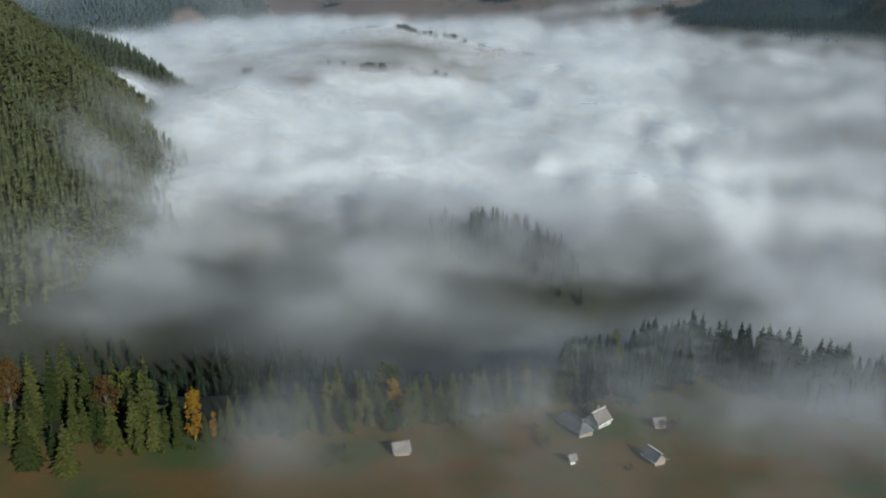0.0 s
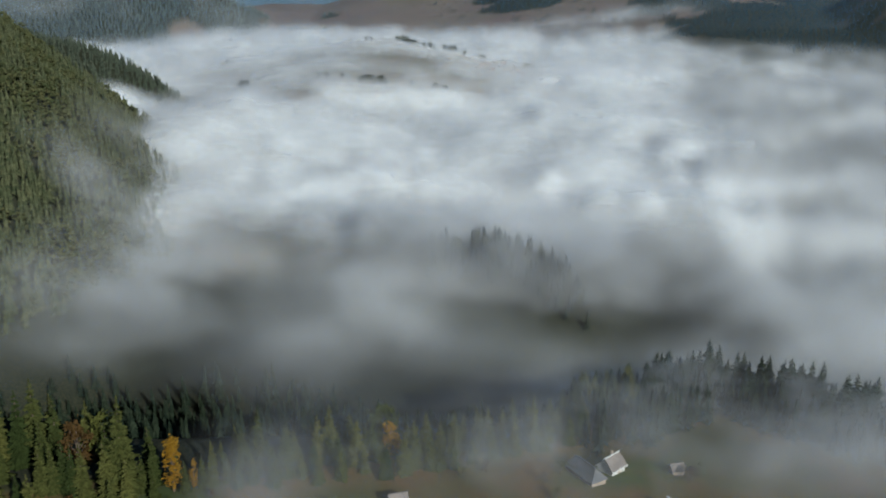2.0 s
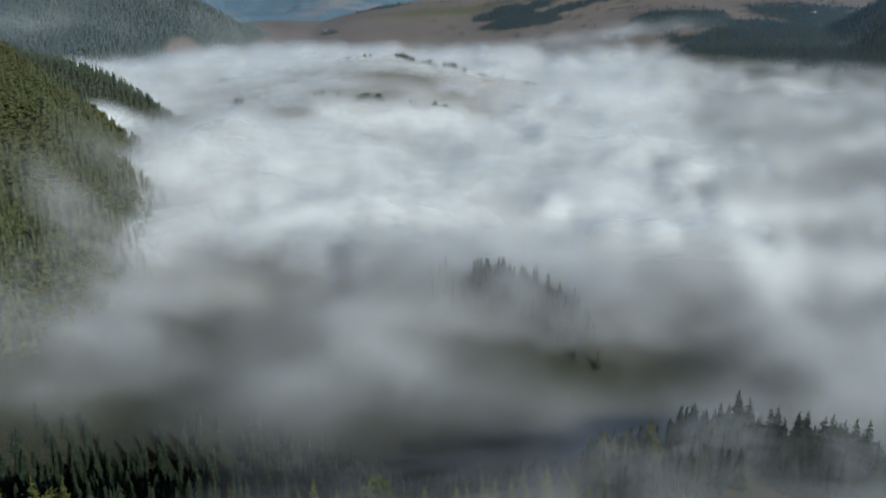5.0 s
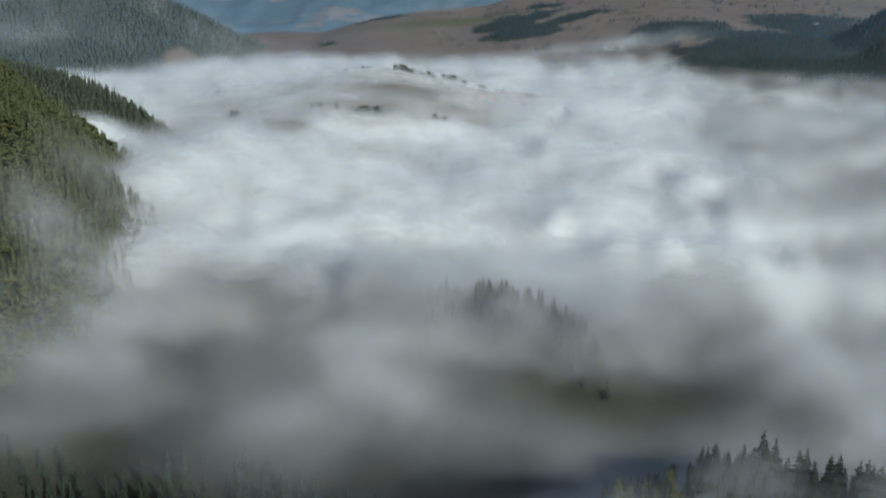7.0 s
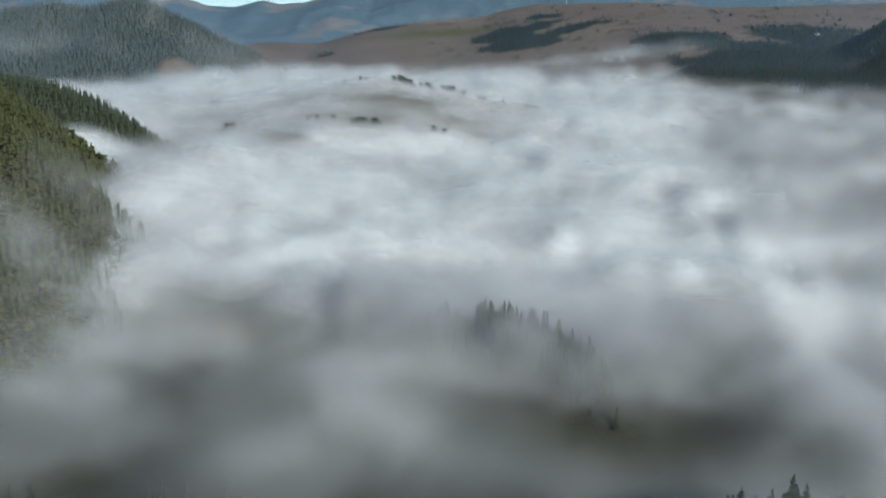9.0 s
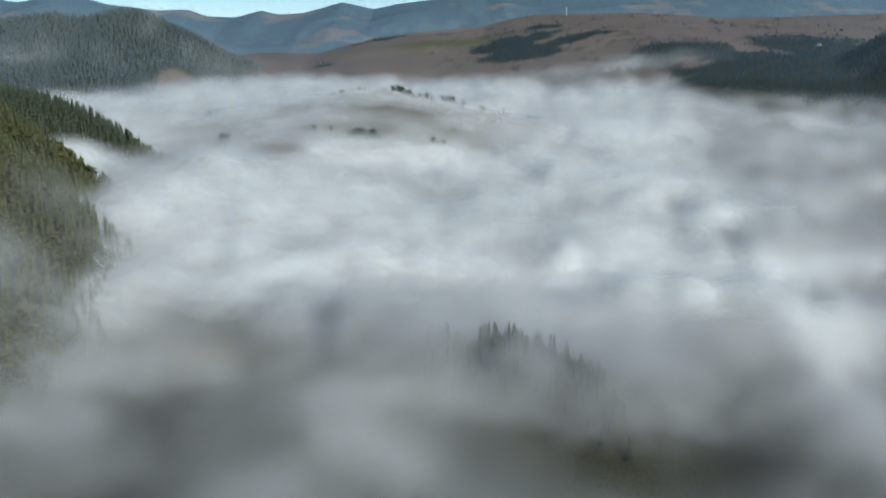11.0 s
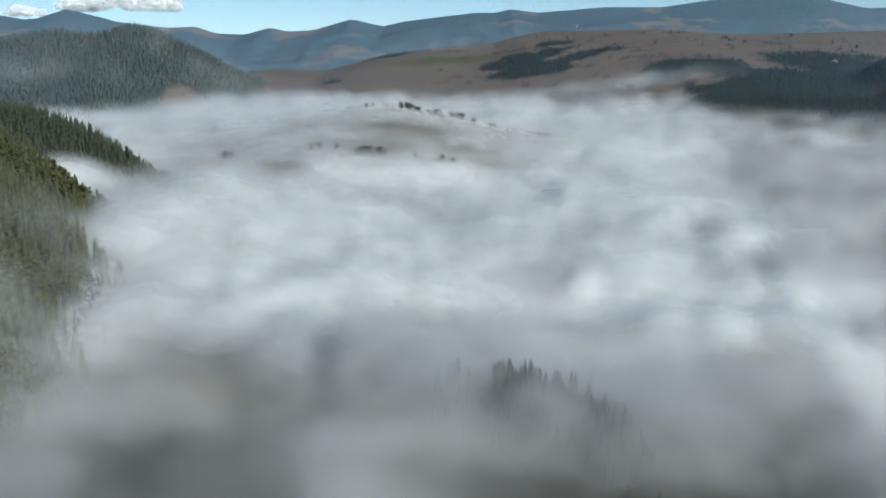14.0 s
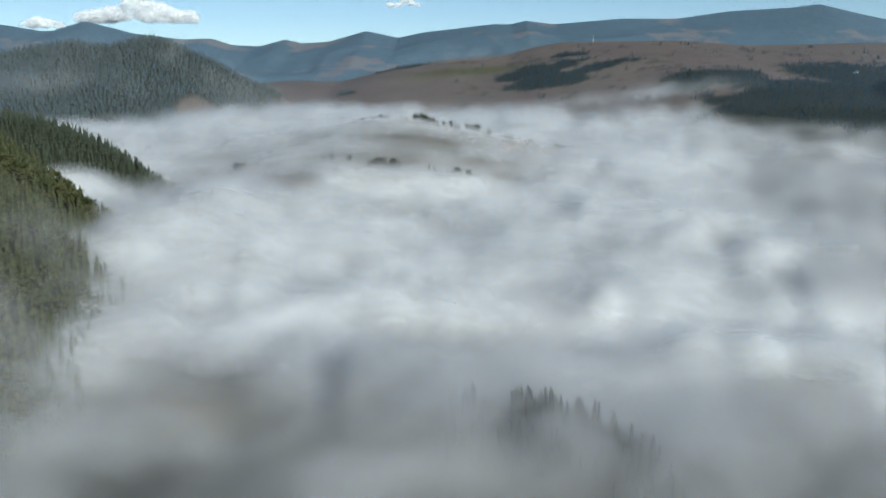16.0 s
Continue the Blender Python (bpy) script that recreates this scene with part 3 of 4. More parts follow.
# trees of the village hill
for i, (x, y, h, w) in enumerate([(-82, 1400, 7, 1.2), (-90, 1402, 8, 1.0), (-62, 1400, 13, 1.6), (-56, 1401, 12, 1.6), (-50, 1403, 10, 1.5), (-30, 1400, 9, 1.5), (-25, 1402, 10, 1.2), (-19, 1401, 12, 1.4),
                                  (-13, 1400, 12.5, 1.2), (-8, 1402, 9, 1.3), (10, 1400, 9, 1.5), (15, 1401, 11, 1.5), (20, 1402, 11, 1.4), (27, 1400, 8, 1.2), (33, 1400, 10.5, 1.3), (36, 1402, 8, 1.4),
                                  (-132, 1400, 11, 1.2), (-120, 1402, 9, 1.5), (-112, 1400, 8, 1.4), (-159, 1400, 11, 0.9), 
                                  (-3, 1325, 7, 1.6), (95, 1398, 12, 1.2), (130, 1380, 10, 1.7), (136, 1381, 9, 1.6), (142, 1382, 9, 1.7),
                                  (156, 1250, 12, 1.6), (160, 1247, 11, 1.6), (165, 1244, 10, 1.5), (-80, 1030, 12, 1.3), (-85, 1031, 11, 1.4), (-75, 1028, 10, 1.4), (-90, 1034, 10, 1.4), (-69, 1027, 9, 1.3),
                                  (-30, 1010, 13, 1.3), (-24, 1011, 12, 1.2), (-18, 1009, 12, 1.2), (-13, 1010, 11, 1.2), (-250, 1098, 12, 1.6), (-243, 1097, 10, 1.5),
                                  (-329, 1345, 13, 1.4), (-320, 1347, 11, 1.5), (-336, 1349, 10, 1.4), (-146, 1401, 9, 1.5), (60, 1400, 9, 1.4), (66, 1399, 8, 1.5), (-97, 1022, 13, 1.3), (-92, 1018, 12, 1.4), (-88, 1024, 14, 1.3), (-72, 1019, 13, 1.4), (-66, 1022, 12, 1.3), (-36, 1018, 13, 1.3), (-8, 1016, 13, 1.4), (-3, 1019, 11, 1.3), (3, 1017, 12, 1.4), (-44, 1401, 11, 1.4), (-38, 1400, 10, 1.3), (3, 1401, 10, 1.4), (-70, 1401, 11, 1.5), (55, 1020, 10, 1.3), (-140, 1060, 10, 1.4), (-150, 1063, 9, 1.5), (-120, 1052, 9, 1.4)]):
    plant("broadleaf" if w > 1.35 else "spruce", i % 3, x, y, h, w, "dark tree on the misty village hill", "trees on the village hill", DARK_NEEDLES)

# ---- houses ----
def wall_material(name, a, b):
    n = Nodes(name)
    c = n.mix(n.noise(1.2, 5, 0.65), a, b)
    return n.plain(c, 0.85, n.noise(7.0, 3, 0.6), 0.02)


def roof_material(name, a, b):
    n = Nodes(name)
    c = n.mix(n.span(n.noise(0.9, 5, 0.7), 0.3, 0.7), a, b)
    return n.plain(c, 0.6, n.noise(5.0, 3, 0.6), 0.03)


WHITE_WALL = wall_material("white_wall", (0.40, 0.385, 0.355), (0.54, 0.52, 0.49))
WOOD_WALL = wall_material("wood_wall", (0.20, 0.15, 0.11), (0.34, 0.27, 0.21))
PALE_ROOF = roof_material("pale_roof", (0.145, 0.120, 0.108), (0.21, 0.178, 0.160))
SLATE_ROOF = roof_material("slate_roof", (0.070, 0.072, 0.080), (0.120, 0.116, 0.124))
RED_ROOF = roof_material("red_roof", (0.16, 0.09, 0.075), (0.22, 0.14, 0.12))
TRIM = wall_material("trim", (0.48, 0.47, 0.45), (0.60, 0.59, 0.57))
PANE = Nodes("pane").plain((0.04, 0.05, 0.06), 0.12, specular=0.6)


def box(bm, x0, x1, y0, y1, z0, z1):
    v = [bm.verts.new((x, y, z)) for x in (x0, x1) for y in (y0, y1) for z in (z0, z1)]
    for f in ((0, 1, 3, 2), (4, 6, 7, 5), (0, 4, 5, 1), (2, 3, 7, 6), (0, 2, 6, 4), (1, 5, 7, 3)):
        bm.faces.new([v[i] for i in f])


def slab(bm, quad, thick):
    """A board over four corners, given its thickness downwards."""
    top = [bm.verts.new(p) for p in quad]
    low = [bm.verts.new((p[0], p[1], p[2] - thick)) for p in quad]
    bm.faces.new(top)
    bm.faces.new(low[::-1])
    for i in range(len(quad)):
        j = (i + 1) % len(quad)
        bm.faces.new((top[i], low[i], low[j], top[j]))


def house(name, label, x, y, turn, length, width, wall, ridge, walls, roof, trim, hip=0.0, group="", chimney=False, openings=True):
    """A gabled or half-hipped house; its ridge runs along its own x axis."""
    root = tagged(new(name), label, "house", group)
    root.matrix_basis = Matrix.Translation(place(x, y) - Vector((0, 0, 0.3))) @ pose(0, 0, 0, 0, 0, turn)
    a, b, over = length / 2, width / 2, 0.45
    bm = bmesh.new()
    box(bm, -a, a, -b, b, 0, wall + 0.3)
    for sx in (-1, 1):
        peak = ridge - 0.15 if hip == 0 else wall + 0.32
        if hip == 0:
            t = [bm.verts.new((sx * (a - d), p, q)) for d in (0, 0.18) for p, q in ((-b, wall + 0.302), (b, wall + 0.302), (0, peak))]
            bm.faces.new(t[:3]), bm.faces.new(t[3:][::-1])
            for i in range(3):
                j = (i + 1) % 3
                bm.faces.new((t[i], t[3 + i], t[3 + j], t[j]))
    bmesh.ops.recalc_face_normals(bm, faces=bm.faces)
    part("wall", bm, walls, root)
    drop = (ridge - wall) * over / b
    eave, ra, rl = wall + 0.3 - drop, a + over, a + over - hip
    for s in (-1, 1):
        bm = bmesh.new()
        slab(bm, [(-ra, s * (b + over), eave), (ra, s * (b + over), eave), (rl, 0, ridge + 0.3), (-rl, 0, ridge + 0.3)], 0.16)
        bmesh.ops.recalc_face_normals(bm, faces=bm.faces)
        part("roof_slope", bm, roof, root)
        bm = bmesh.new()
        box(bm, -ra, ra, s * (b + over) - 0.09, s * (b + over) + 0.09, eave - 0.34, eave + 0.03)
        part("eave_board", bm, trim, root, "pale painted board")
    if hip:
        for s in (-1, 1):
            bm = bmesh.new()
            slab(bm, [(s * ra, -b - over, eave), (s * ra, b + over, eave), (s * rl, 0, ridge + 0.3)], 0.16)
            bmesh.ops.recalc_face_normals(bm, faces=bm.faces)
            part("roof_hip", bm, roof, root)
    bm = bmesh.new()
    box(bm, -rl, rl, -0.22, 0.22, ridge + 0.2, ridge + 0.42)
    part("ridge_cap", bm, trim, root, "pale metal ridge cap")
    if chimney:
        bm = bmesh.new()
        box(bm, 0.6, 1.25, 0.5, 1.15, ridge - 1.2, ridge + 1.1)
        part("chimney", bm, WOOD_WALL, root, "weathered brick chimney")
    if openings:
        for s in (-1, 1):
            for k, px in enumerate((-0.28, 0.05, 0.32)):
                w, lo, hi = (0.5, 0.3, 2.3) if (k == 1 and s < 0) else (0.45, 1.2, 2.2)
                bm = bmesh.new()
                box(bm, px * length - w, px * length + w, s * b - 0.05 if s > 0 else s * b - 0.06, s * b + 0.06 if s > 0 else s * b + 0.05, lo, hi)
                if k == 1 and s < 0:
                    part("door", bm, WOOD_WALL, root, "dark wooden door")
                else:
                    frame_ob = part("window", bm, TRIM, root)
                    bm = bmesh.new()
                    box(bm, px * length - 0.35, px * length + 0.35, s * (b + 0.065) - 0.01, s * (b + 0.065) + 0.01, lo + 0.1, hi - 0.1)
                    part("pane", bm, PANE, frame_ob)
    return root


house("farmhouse", "white farmhouse with a pale weathered roof", 48.3, 240, 42, 6.0, 5.2, 2.1, 4.8, WHITE_WALL, PALE_ROOF, TRIM, group="farm buildings", chimney=True)
house("barn", "long grey barn with a half-hipped slate roof", 40.0, 235.5, -60, 12, 5.0, 2.0, 4.5, WOOD_WALL, SLATE_ROOF, SLATE_ROOF, hip=2.2, group="farm buildings", openings=False)
house("shed", "small wooden shed with a pale roof", 67.4, 240.5, 8, 3.4, 3.0, 1.9, 3.1, WOOD_WALL, PALE_ROOF, PALE_ROOF, group="farm buildings", openings=False)
house("cabin", "wooden cabin with a grey roof and pale eaves", 60.5, 217.5, -62, 5.0, 3.8, 1.9, 3.8, WOOD_WALL, SLATE_ROOF, TRIM, group="farm buildings")
house("privy", "tiny pale wooden hut in the meadow", 36.3, 214, 20, 1.7, 1.6, 1.9, 2.7, WHITE_WALL, PALE_ROOF, PALE_ROOF, group="farm buildings", openings=False)
house("hay_hut", "small hay hut with a pale roof in the mist", -12, 216, 15, 4.4, 3.6, 1.9, 3.6, WOOD_WALL, PALE_ROOF, PALE_ROOF, group="farm buildings", openings=False)
for i, (x, y) in enumerate([(9, 1288), (58, 1305), (67, 1328), (82, 1383), (95, 1385), (109, 1371), (113, 1328), (119, 1311), (53, 1276), (72, 1289), (88, 1340), (101, 1318)]):
    house("village_house", "white house in the misty village" if i == 0 else "village house with a dull red roof in mist", x, y, (i * 53) % 90 - 20, 7 + i % 3 * 1.5, 5.5, 2.4, 5.0,
          WHITE_WALL, PALE_ROOF if i == 0 else RED_ROOF, TRIM, group="village houses", openings=False)
house("hill_farm", "white farm building high on the brown hill", 885, 2150, 10, 9, 6, 3, 5.6, WHITE_WALL, PALE_ROOF, TRIM, openings=False)

def mast(x, y, tall):
    """A slender lattice mast on a far ridge."""
    root = tagged(new("radio_mast"), "slender pale lattice mast on the hilltop", "mast")
    root.matrix_basis = Matrix.Translation(place(x, y) - Vector((0, 0, 0.5)))
    feet = [(1.3 * math.cos(a), 1.3 * math.sin(a)) for a in (0.5, 2.6, 4.7)]
    for fx, fy in feet:
        verts, faces = [], []
        taper(verts, faces, (fx, fy, 0), (0.12 * fx, 0.12 * fy, tall), 0.28, 0.16, 6)
        ob = new("leg", mesh_of("leg", verts, faces, TRIM))
        ob.parent = root
    for k in range(1, 6):
        verts, faces = [], []
        s = 1 - 0.88 * k / 6
        for i in range(3):
            a, b = feet[i], feet[(i + 1) % 3]
            taper(verts, faces, (a[0] * s, a[1] * s, tall * k / 6), (b[0] * s, b[1] * s, tall * k / 6), 0.12, 0.12, 5)
        ob = new("brace", mesh_of("brace", verts, faces, TRIM))
        ob.parent = root


mast(380, 2745, 24)


# ---- fog ----
def fog_top(x, y):
    """The height of the fog's upper side."""
    z = knots(y, (150, 4), (300, -2), (420, 4), (520, 14), (700, 25), (1000, 45), (1500, 58), (1850, 76), (2200, 86), (2600, 96))
    z = z + knots(x, (-900, -10), (-400, 6), (200, 12), (450, 20), (640, 16), (790, -18), (1000, -28)) * step(1500, 1900, y)
    # the long bank behind the knoll with its hollow, and the swell against the hillside
    z = z + 23 * bump(x, y, 135, 512, 95, 28, -14) - 16 * bump(x, y, 150, 580, 120, 28, -12) + 27 * bump(x, y, -215, 760, 90, 130)
    # two lobes, the cleft between them and the gap beyond
    z = z + 12 * bump(x, y, -34, 500, 24, 20) + 12 * bump(x, y, -95, 492, 34, 30) - 13 * bump(x, y, -60, 492, 7, 26, 10) - 22 * bump(x, y, 4, 578, 48, 26) + 20 * bump(x, y, -365, 938, 52, 42) - 14 * bump(x, y, -590, 2090, 60, 70)
    far = step(350, 1200, y)
    spur = 1 - 0.8 * bump(x, y, -420, 1010, 220, 130)
    deep, calm = step(350, 500, y) * (1 - 0.5 * step(150, 330, x - 0.12 * (y - 500))), 1 - 0.75 * step(1100, 1600, y)
    z = z - 8 * (1 - spur) + 26 * step(1500, 1900, y) * (fbm(x, y, 240, 3, 104) - 0.5)
    z = z + spur * (6 + 6 * far) * (fbm(x, y, 130, 3, 101) - 0.5) * 2 + 4 * (1 - far) * (fbm(x, 0.8 * y, 60, 2, 102) - 0.5)
    z = z + spur * deep * (11 + 6 * far) * (np.abs(fbm(x, y, 95, 2, 103) - 0.5) * 2 - 0.3)
    z = z + spur * calm * deep * 7 * (np.abs(fbm(x, y, 52, 2, 105) - 0.5) * 2 - 0.3)
    return z + spur * calm * deep * 4 * (np.abs(fbm(x, y, 27, 2, 106) - 0.5) * 2 - 0.3)


def fog_cover(x, y):
    """How thick the fog lies: little over the near slopes, all of it over the valley."""
    c = step(455, 540, y + 0.15 * np.clip(x - 30, 0, 400) - 0.18 * np.clip(-20 - x, 0, 130) + 60 * (fbm(x, y, 70, 3, 110) - 0.5))
    c = np.maximum(c, 0.40 * step(92, 165, x + 24 * (fbm(x, y, 50, 3, 113) - 0.5)) * step(305, 380, y))
    c = c * (1 - 0.95 * np.clip(1.4 * bump(x, y, 4, 578, 54, 24), 0, 1)) * (1 - 0.55 * bump(x, y, -60, 492, 8, 24, 10)) * (1 - 0.3 * bump(x, y, 150, 580, 120, 24, -12))
    thin = (0.084 + 0.110 * step(0.35, 0.65, fbm(0.7 * x, 1.3 * y, 60, 4, 111))) * (1 - 0.8 * bump(x, y, 60, 385, 55, 60)) * (1 - 0.48 * step(-40, -120, x) * step(440, 390, y))
    c = np.maximum(c, thin * step(280, 350, y + 0.2 * np.clip(x, -100, 100)))
    c = c * (1 - 0.18 * step(0.48, 0.64, fbm(x, 0.8 * y, 80, 4, 115)) * step(470, 520, y) * step(1100, 900, y))
    c = c * (1 - 0.62 * bump(x, y, 72, 422, 58, 45, -10))
    # thinner towards the eastern slope
    east = step(115, 300, x - 0.12 * (y - 500)) * step(300, 420, y) * step(1700, 1250, y)
    c = c * (1 - 0.70 * east)
    crest = step(880, 1000, y) * step(1750, 1450, y) * step(-520, -300, x) * step(330, 180, x)
    foot = bump(x, y, -83, 1022, 36, 18) + bump(x, y, -22, 1018, 44, 18)
    return c * (1 - crest * np.clip(0.35 * step(0.45, 0.65, fbm(0.4 * x, y, 90, 4, 112)) + 0.6 * foot, 0, 0.8))


def fog_bank(name, label, xs, ys, sheets, material, bottom=14):
    """sheets: for each one a function of x, y that gives its z and its share of fog."""
    gx, gy = np.meshgrid(xs, ys)
    ground = land(gx, gy)
    faces = sheet_faces(len(xs), len(ys))
    verts, dens, quads, first = [], [], [], 0
    for f in sheets:
        z, d = f(gx, gy)
        d = np.where(z < ground - bottom, 0, d).ravel()
        keep = d[faces].max(1) > 0.006
        used = np.unique(faces[keep])
        number = np.full(len(d), -1)
        number[used] = np.arange(len(used)) + first
        verts.append(np.stack([gx.ravel(), gy.ravel(), z.ravel()], 1)[used])
        dens.append(d[used])
        quads.append(number[faces[keep]])
        first += len(used)
    me = mesh_of(name, np.concatenate(verts), np.concatenate(quads), material, True)
    attribute(me, "fog_share", np.concatenate(dens))
    return tagged(new(name, me), label, "fog", kind="stuff")


def sea_sheet(k, gap=1.6):
    def f(x, y):
        scale = 1 + 0.8 * step(600, 1500, y)
        return fog_top(x, y) - (k - 4) * gap * scale, fog_cover(x, y) * (0.012 + 0.36 * np.clip((k + 0.5) / (9 + 6 * step(900, 1700, y)), 0, 1) ** 1.6)
    return f


fog_bank("fog_sea", "white morning fog filling the valley", graded([(-1500, 40), (-420, 14), (-200, 6), (250, 6), (500, 14), (1800, 50)]),
         graded([(262, 6), (600, 6.5), (1000, 11), (1600, 20), (2560, 34)]), [sea_sheet(k) for k in range(16)], FOG)


def hugging(height, share):
    """A sheet that lies a height above the land."""
    def f(x, y):
        low = (2 * land(x, y) + sum(land(x + r * a, y + r * b) for r in (14, 28) for a, b in ((1, 0), (-1, 0), (0, 1), (0, -1)))) / 10
        return low + height + 0.35 * height * (fbm(x, y, 40, 2, int(height)) - 0.5), share(x, y, height)
    return f


def meadow_share(x, y, h):
    m = 0.026 * step(55, 120, x - 0.2 * (y - 230)) + 0.055 * bump(x, y, -44, 222, 16, 24) + 0.10 * bump(x, y, -18, 242, 40, 17) + 0.05 * bump(x, y, -12, 214, 10, 10)
    m = m + 0.030 * step(-60, -20, x) * (0.35 + 0.65 * step(205, 240, y)) + 0.058 * bump(x, y, 92, 288, 34, 18) + 0.05 * bump(x, y, 60, 262, 22, 20) + 0.010 * bump(x, y, 150, 250, 50, 40)
    m = m * (0.2 + 1.5 * step(0.36, 0.64, fbm(x, y, 26, 3, 120))) * (1 - 0.4 * bump(x, y, 56, 228, 24, 14)) + 0.010 * step(-60, -30, x)
    return m * step(335, 305, y) * step(152, 186, y) * step(262, 200, x) * step(32, 10, h) * step(-75, -55, x)


fog_bank("fog_wisp", "thin mist drifting over the meadow and houses", np.arange(-80, 270, 5.0), np.arange(150, 340, 5.0),
         [hugging(h, meadow_share) for h in np.arange(3.0, 31.0, 2.3)], WISP)


def knoll_sheet(level):
    def f(x, y):
        n = fbm(x, y, 36, 3, 125 + level % 3)
        veil = (0.080 + 0.10 * step(0.35, 0.65, n)) * np.clip(1.5 * bump(x, y, 34, 474, 90, 36, -22), 0, 1)
        return level + 7 * (fbm(x, y, 44, 2, 127) - 0.5) + 0 * x, veil * step(34, 16, level)
    return f


fog_bank("fog_wisp", "grey mist drifting through the trees of the knoll", np.arange(-90, 170, 6.0), np.arange(390, 570, 6.0),
         [knoll_sheet(level) for level in range(-14, 31, 2)], WISP)


def slope_share(x, y, h):
    rise = 0.80 * (left_foot(y) - x)
    n = fbm(x, y, 60, 4, 130)
    m = 0.058 * step(40, 4, rise + 60 * (n - 0.5)) + 0.07 * bump(x, y, -206, 510, 20, 26, 60) * step(0.3, 0.5, n) + 0.04 * bump(x, y, -215, 610, 25, 50)
    return m * step(330, 400, y) * step(900, 820, y) * step(12, 18, h) * step(-130, -150, x - 25 * step(420, 520, y))


fog_bank("fog_wisp", "mist clinging to the forested hillside", np.arange(-330, -90, 7.0), np.arange(320, 900, 8.0),
         [hugging(h, slope_share) for h in (14, 17, 20, 23, 26, 30)], WISP)


def village_share(x, y, h):
    n = fbm(0.35 * x, y, 55, 4, 135)
    m = (0.12 + 0.19 * step(0.36, 0.60, n) + 0.10 * step(-70, -150, x)) * step(890, 950, y) * step(1700, 1500, y) * step(-480, -330, x) * step(330, 220, x)
    m = m * (1 - 0.9 * bump(x, y, -15, 1400, 150, 34))
    m = m * (1 - step(-230, -290, x) * step(1200, 1120, y))
    return m * step(19, 4, h + 4 * (1 - step(0.3, 0.6, n))) * (1 - 0.3 * bump(x, y, 95, 1290, 70, 110)) * (1 - 0.6 * np.clip(bump(x, y, -83, 1022, 36, 18) + bump(x, y, -22, 1018, 44, 18), 0, 1))


fog_bank("fog_wisp", "thin mist veiling the village hill", np.arange(-500, 350, 14.0), np.arange(880, 1720, 14.0),
         [hugging(h, village_share) for h in (1.5, 3, 4.5, 6, 8, 10, 12, 14, 17)], FAR_WISP)


def hill_share(x, y, h):
    n = fbm(x, y, 90, 3, 140)
    m = 0.005 * step(-300, -450, x) * step(1950, 2050, y) * step(2600, 2400, y) + 0.14 * bump(x, y, -700, 2285, 16, 44) + 0.13 * bump(x, y, -540, 2345, 60, 16, -8) + 0.035 * bump(x, y, -980, 2090, 130, 30)
    m = m + 0.07 * bump(x, y, -470, 2010, 75, 50) + 0.3 * bump(x, y, -30, 2640, 100, 18, 4) + 0.28 * bump(x, y, 310, 2010, 150, 40, -14) * step(40, 24, h)
    m = m + 0.03 * bump(x, y, -420, 2200, 150, 60) + 0.3 * bump(x, y, -520, 3300, 40, 20)
    return m * (0.3 + 1.2 * step(0.35, 0.6, n)) * step(70, 20, h)


fog_bank("fog_wisp", "torn mist on the distant hills", np.arange(-1300, 620, 14.0), np.arange(1900, 3400, 14.0),
         [hugging(h, hill_share) for h in (10, 16, 22, 28, 36, 44, 54)], FAR_WISP)


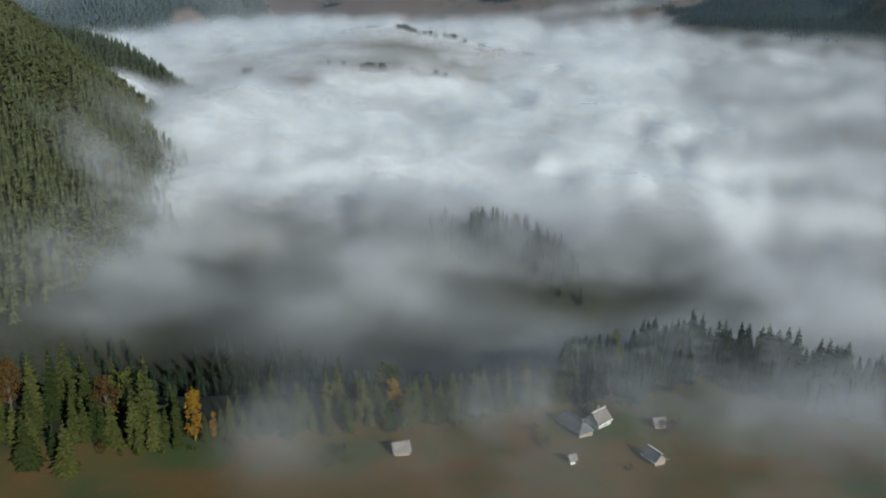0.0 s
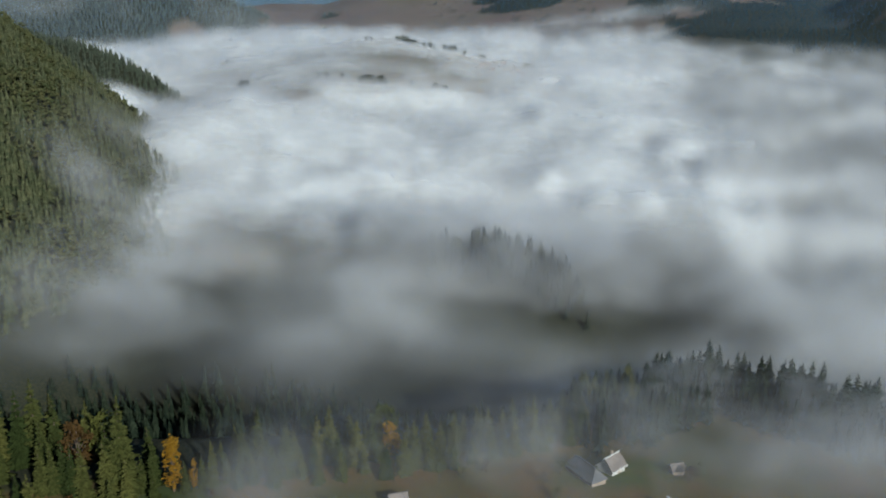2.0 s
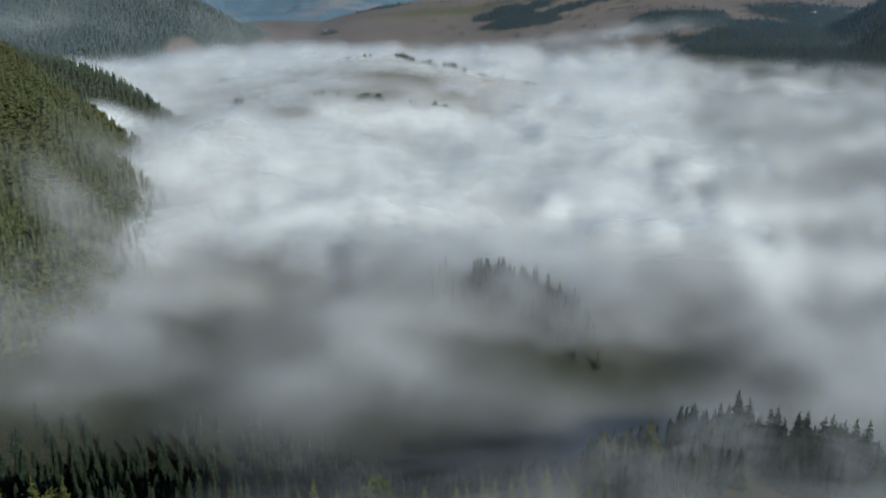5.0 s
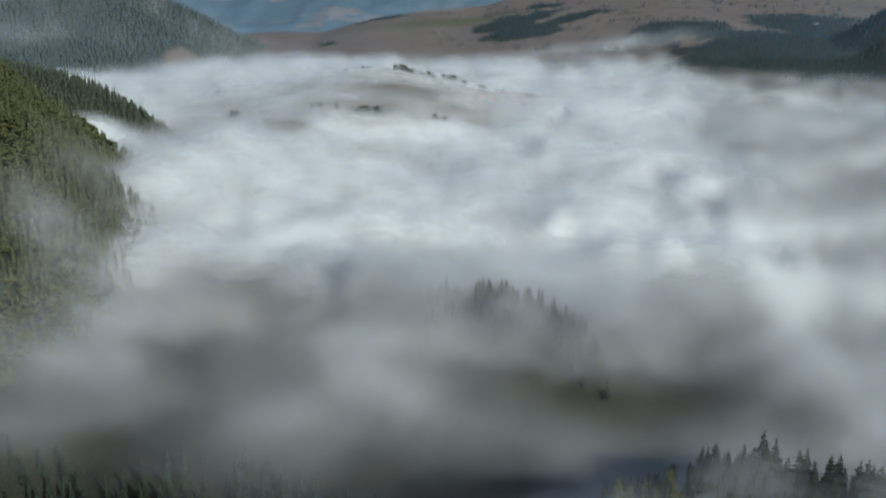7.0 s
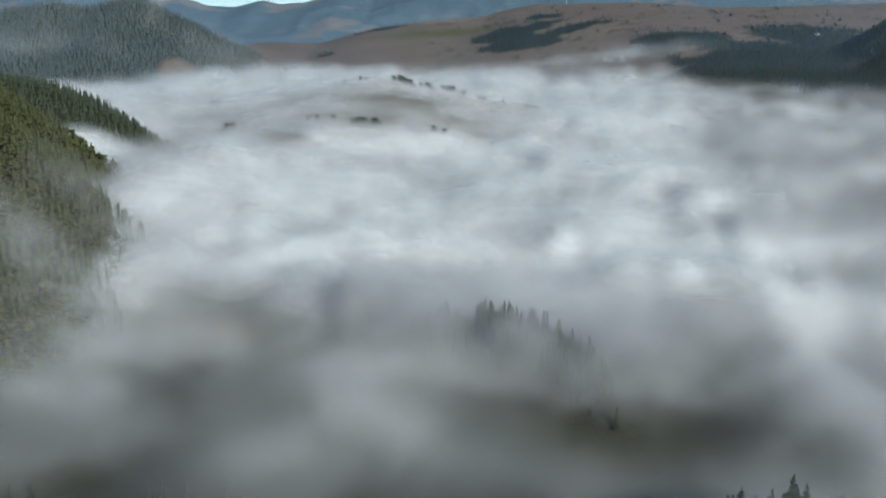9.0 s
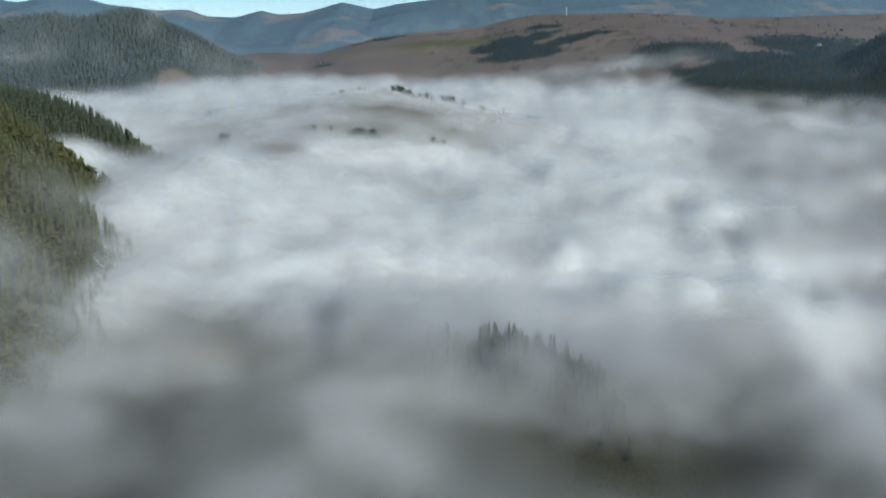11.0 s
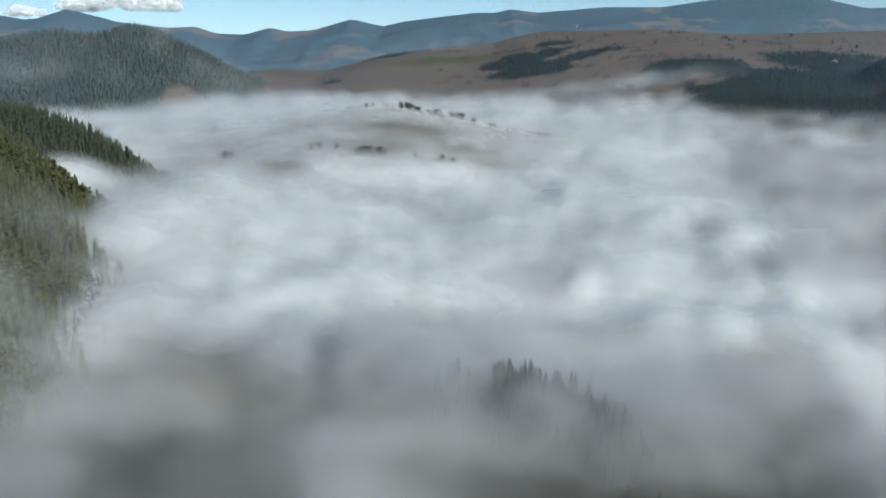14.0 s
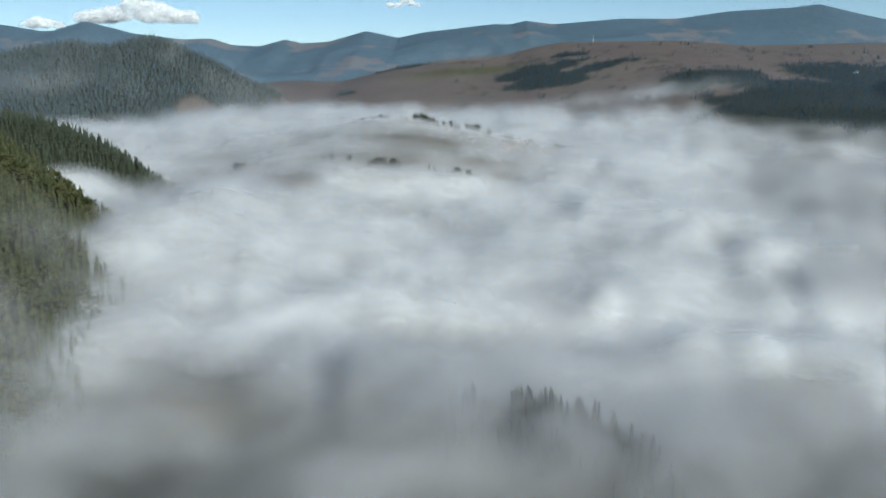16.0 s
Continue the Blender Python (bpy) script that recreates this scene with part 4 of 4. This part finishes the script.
def cloud(x0, x1, base, tall, count, depth, seed):
    """A small cumulus, flat below and heaped above, as thin slices one behind the other."""
    rng = np.random.default_rng(seed)
    mid, half = 0.5 * (x0 + x1), 0.5 * (x1 - x0)
    puffs = []
    for _ in range(count):
        u = rng.uniform(-0.9, 0.9)
        room = tall * (1 - abs(u) ** 1.6)
        r = rng.uniform(0.22, 0.42) * tall
        puffs.append((mid + u * half, rng.uniform(-0.35, 0.35) * depth, base + 0.2 * tall + rng.uniform(0, 1) * max(0, room - 0.6 * r - 0.2 * tall), r))
    xs, zs = np.arange(x0 - 40, x1 + 40, 7.0), np.arange(base - 25, base + tall + 40, 5.0)
    gx, gz = np.meshgrid(xs, zs)
    verts, share, faces, n = [], [], [], 12
    for k in range(n):
        py = (k / (n - 1) - 0.5) * depth
        wave = fbm(gx + 31 * k, gz * 1.3, 46, 4, 152) - 0.5
        body = np.max([1 - ((gx - cx) / (1.5 * r)) ** 2 - ((py - cy) / (1.2 * r)) ** 2 - ((gz - cz) / r) ** 2 for cx, cy, cz, r in puffs], axis=0)
        share.append((0.55 * step(0.0, 0.8, body + 1.3 * wave) * step(base - 8, base + 14, gz + 14 * wave)).ravel())
        verts.append(np.stack([gx.ravel(), 4720 + py + 10 * wave.ravel(), gz.ravel()], 1))
        faces.append(sheet_faces(len(xs), len(zs)) + k * gx.size)
    share, faces = np.concatenate(share), np.concatenate(faces)
    me = mesh_of("cloud", np.concatenate(verts), faces[share[faces].max(1) > 0.004], FAR_WISP, True)
    attribute(me, "fog_share", share)
    tagged(new("cloud", me), "small white cumulus cloud low over the mountains", "cloud", kind="stuff")


cloud(-2050, -1383, 482, 117, 34, 120, 1)
cloud(-2335, -2085, 453, 70, 12, 90, 2)
cloud(-388, -202, 558, 45, 9, 60, 3)


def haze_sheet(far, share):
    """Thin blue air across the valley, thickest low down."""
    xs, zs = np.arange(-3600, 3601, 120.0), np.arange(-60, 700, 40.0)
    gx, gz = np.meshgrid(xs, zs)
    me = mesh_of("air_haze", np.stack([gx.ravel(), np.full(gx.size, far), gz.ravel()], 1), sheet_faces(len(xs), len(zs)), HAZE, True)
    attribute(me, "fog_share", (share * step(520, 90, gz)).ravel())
    tagged(new("air_haze", me), "thin bluish morning haze before the distant hills", "haze", kind="stuff")


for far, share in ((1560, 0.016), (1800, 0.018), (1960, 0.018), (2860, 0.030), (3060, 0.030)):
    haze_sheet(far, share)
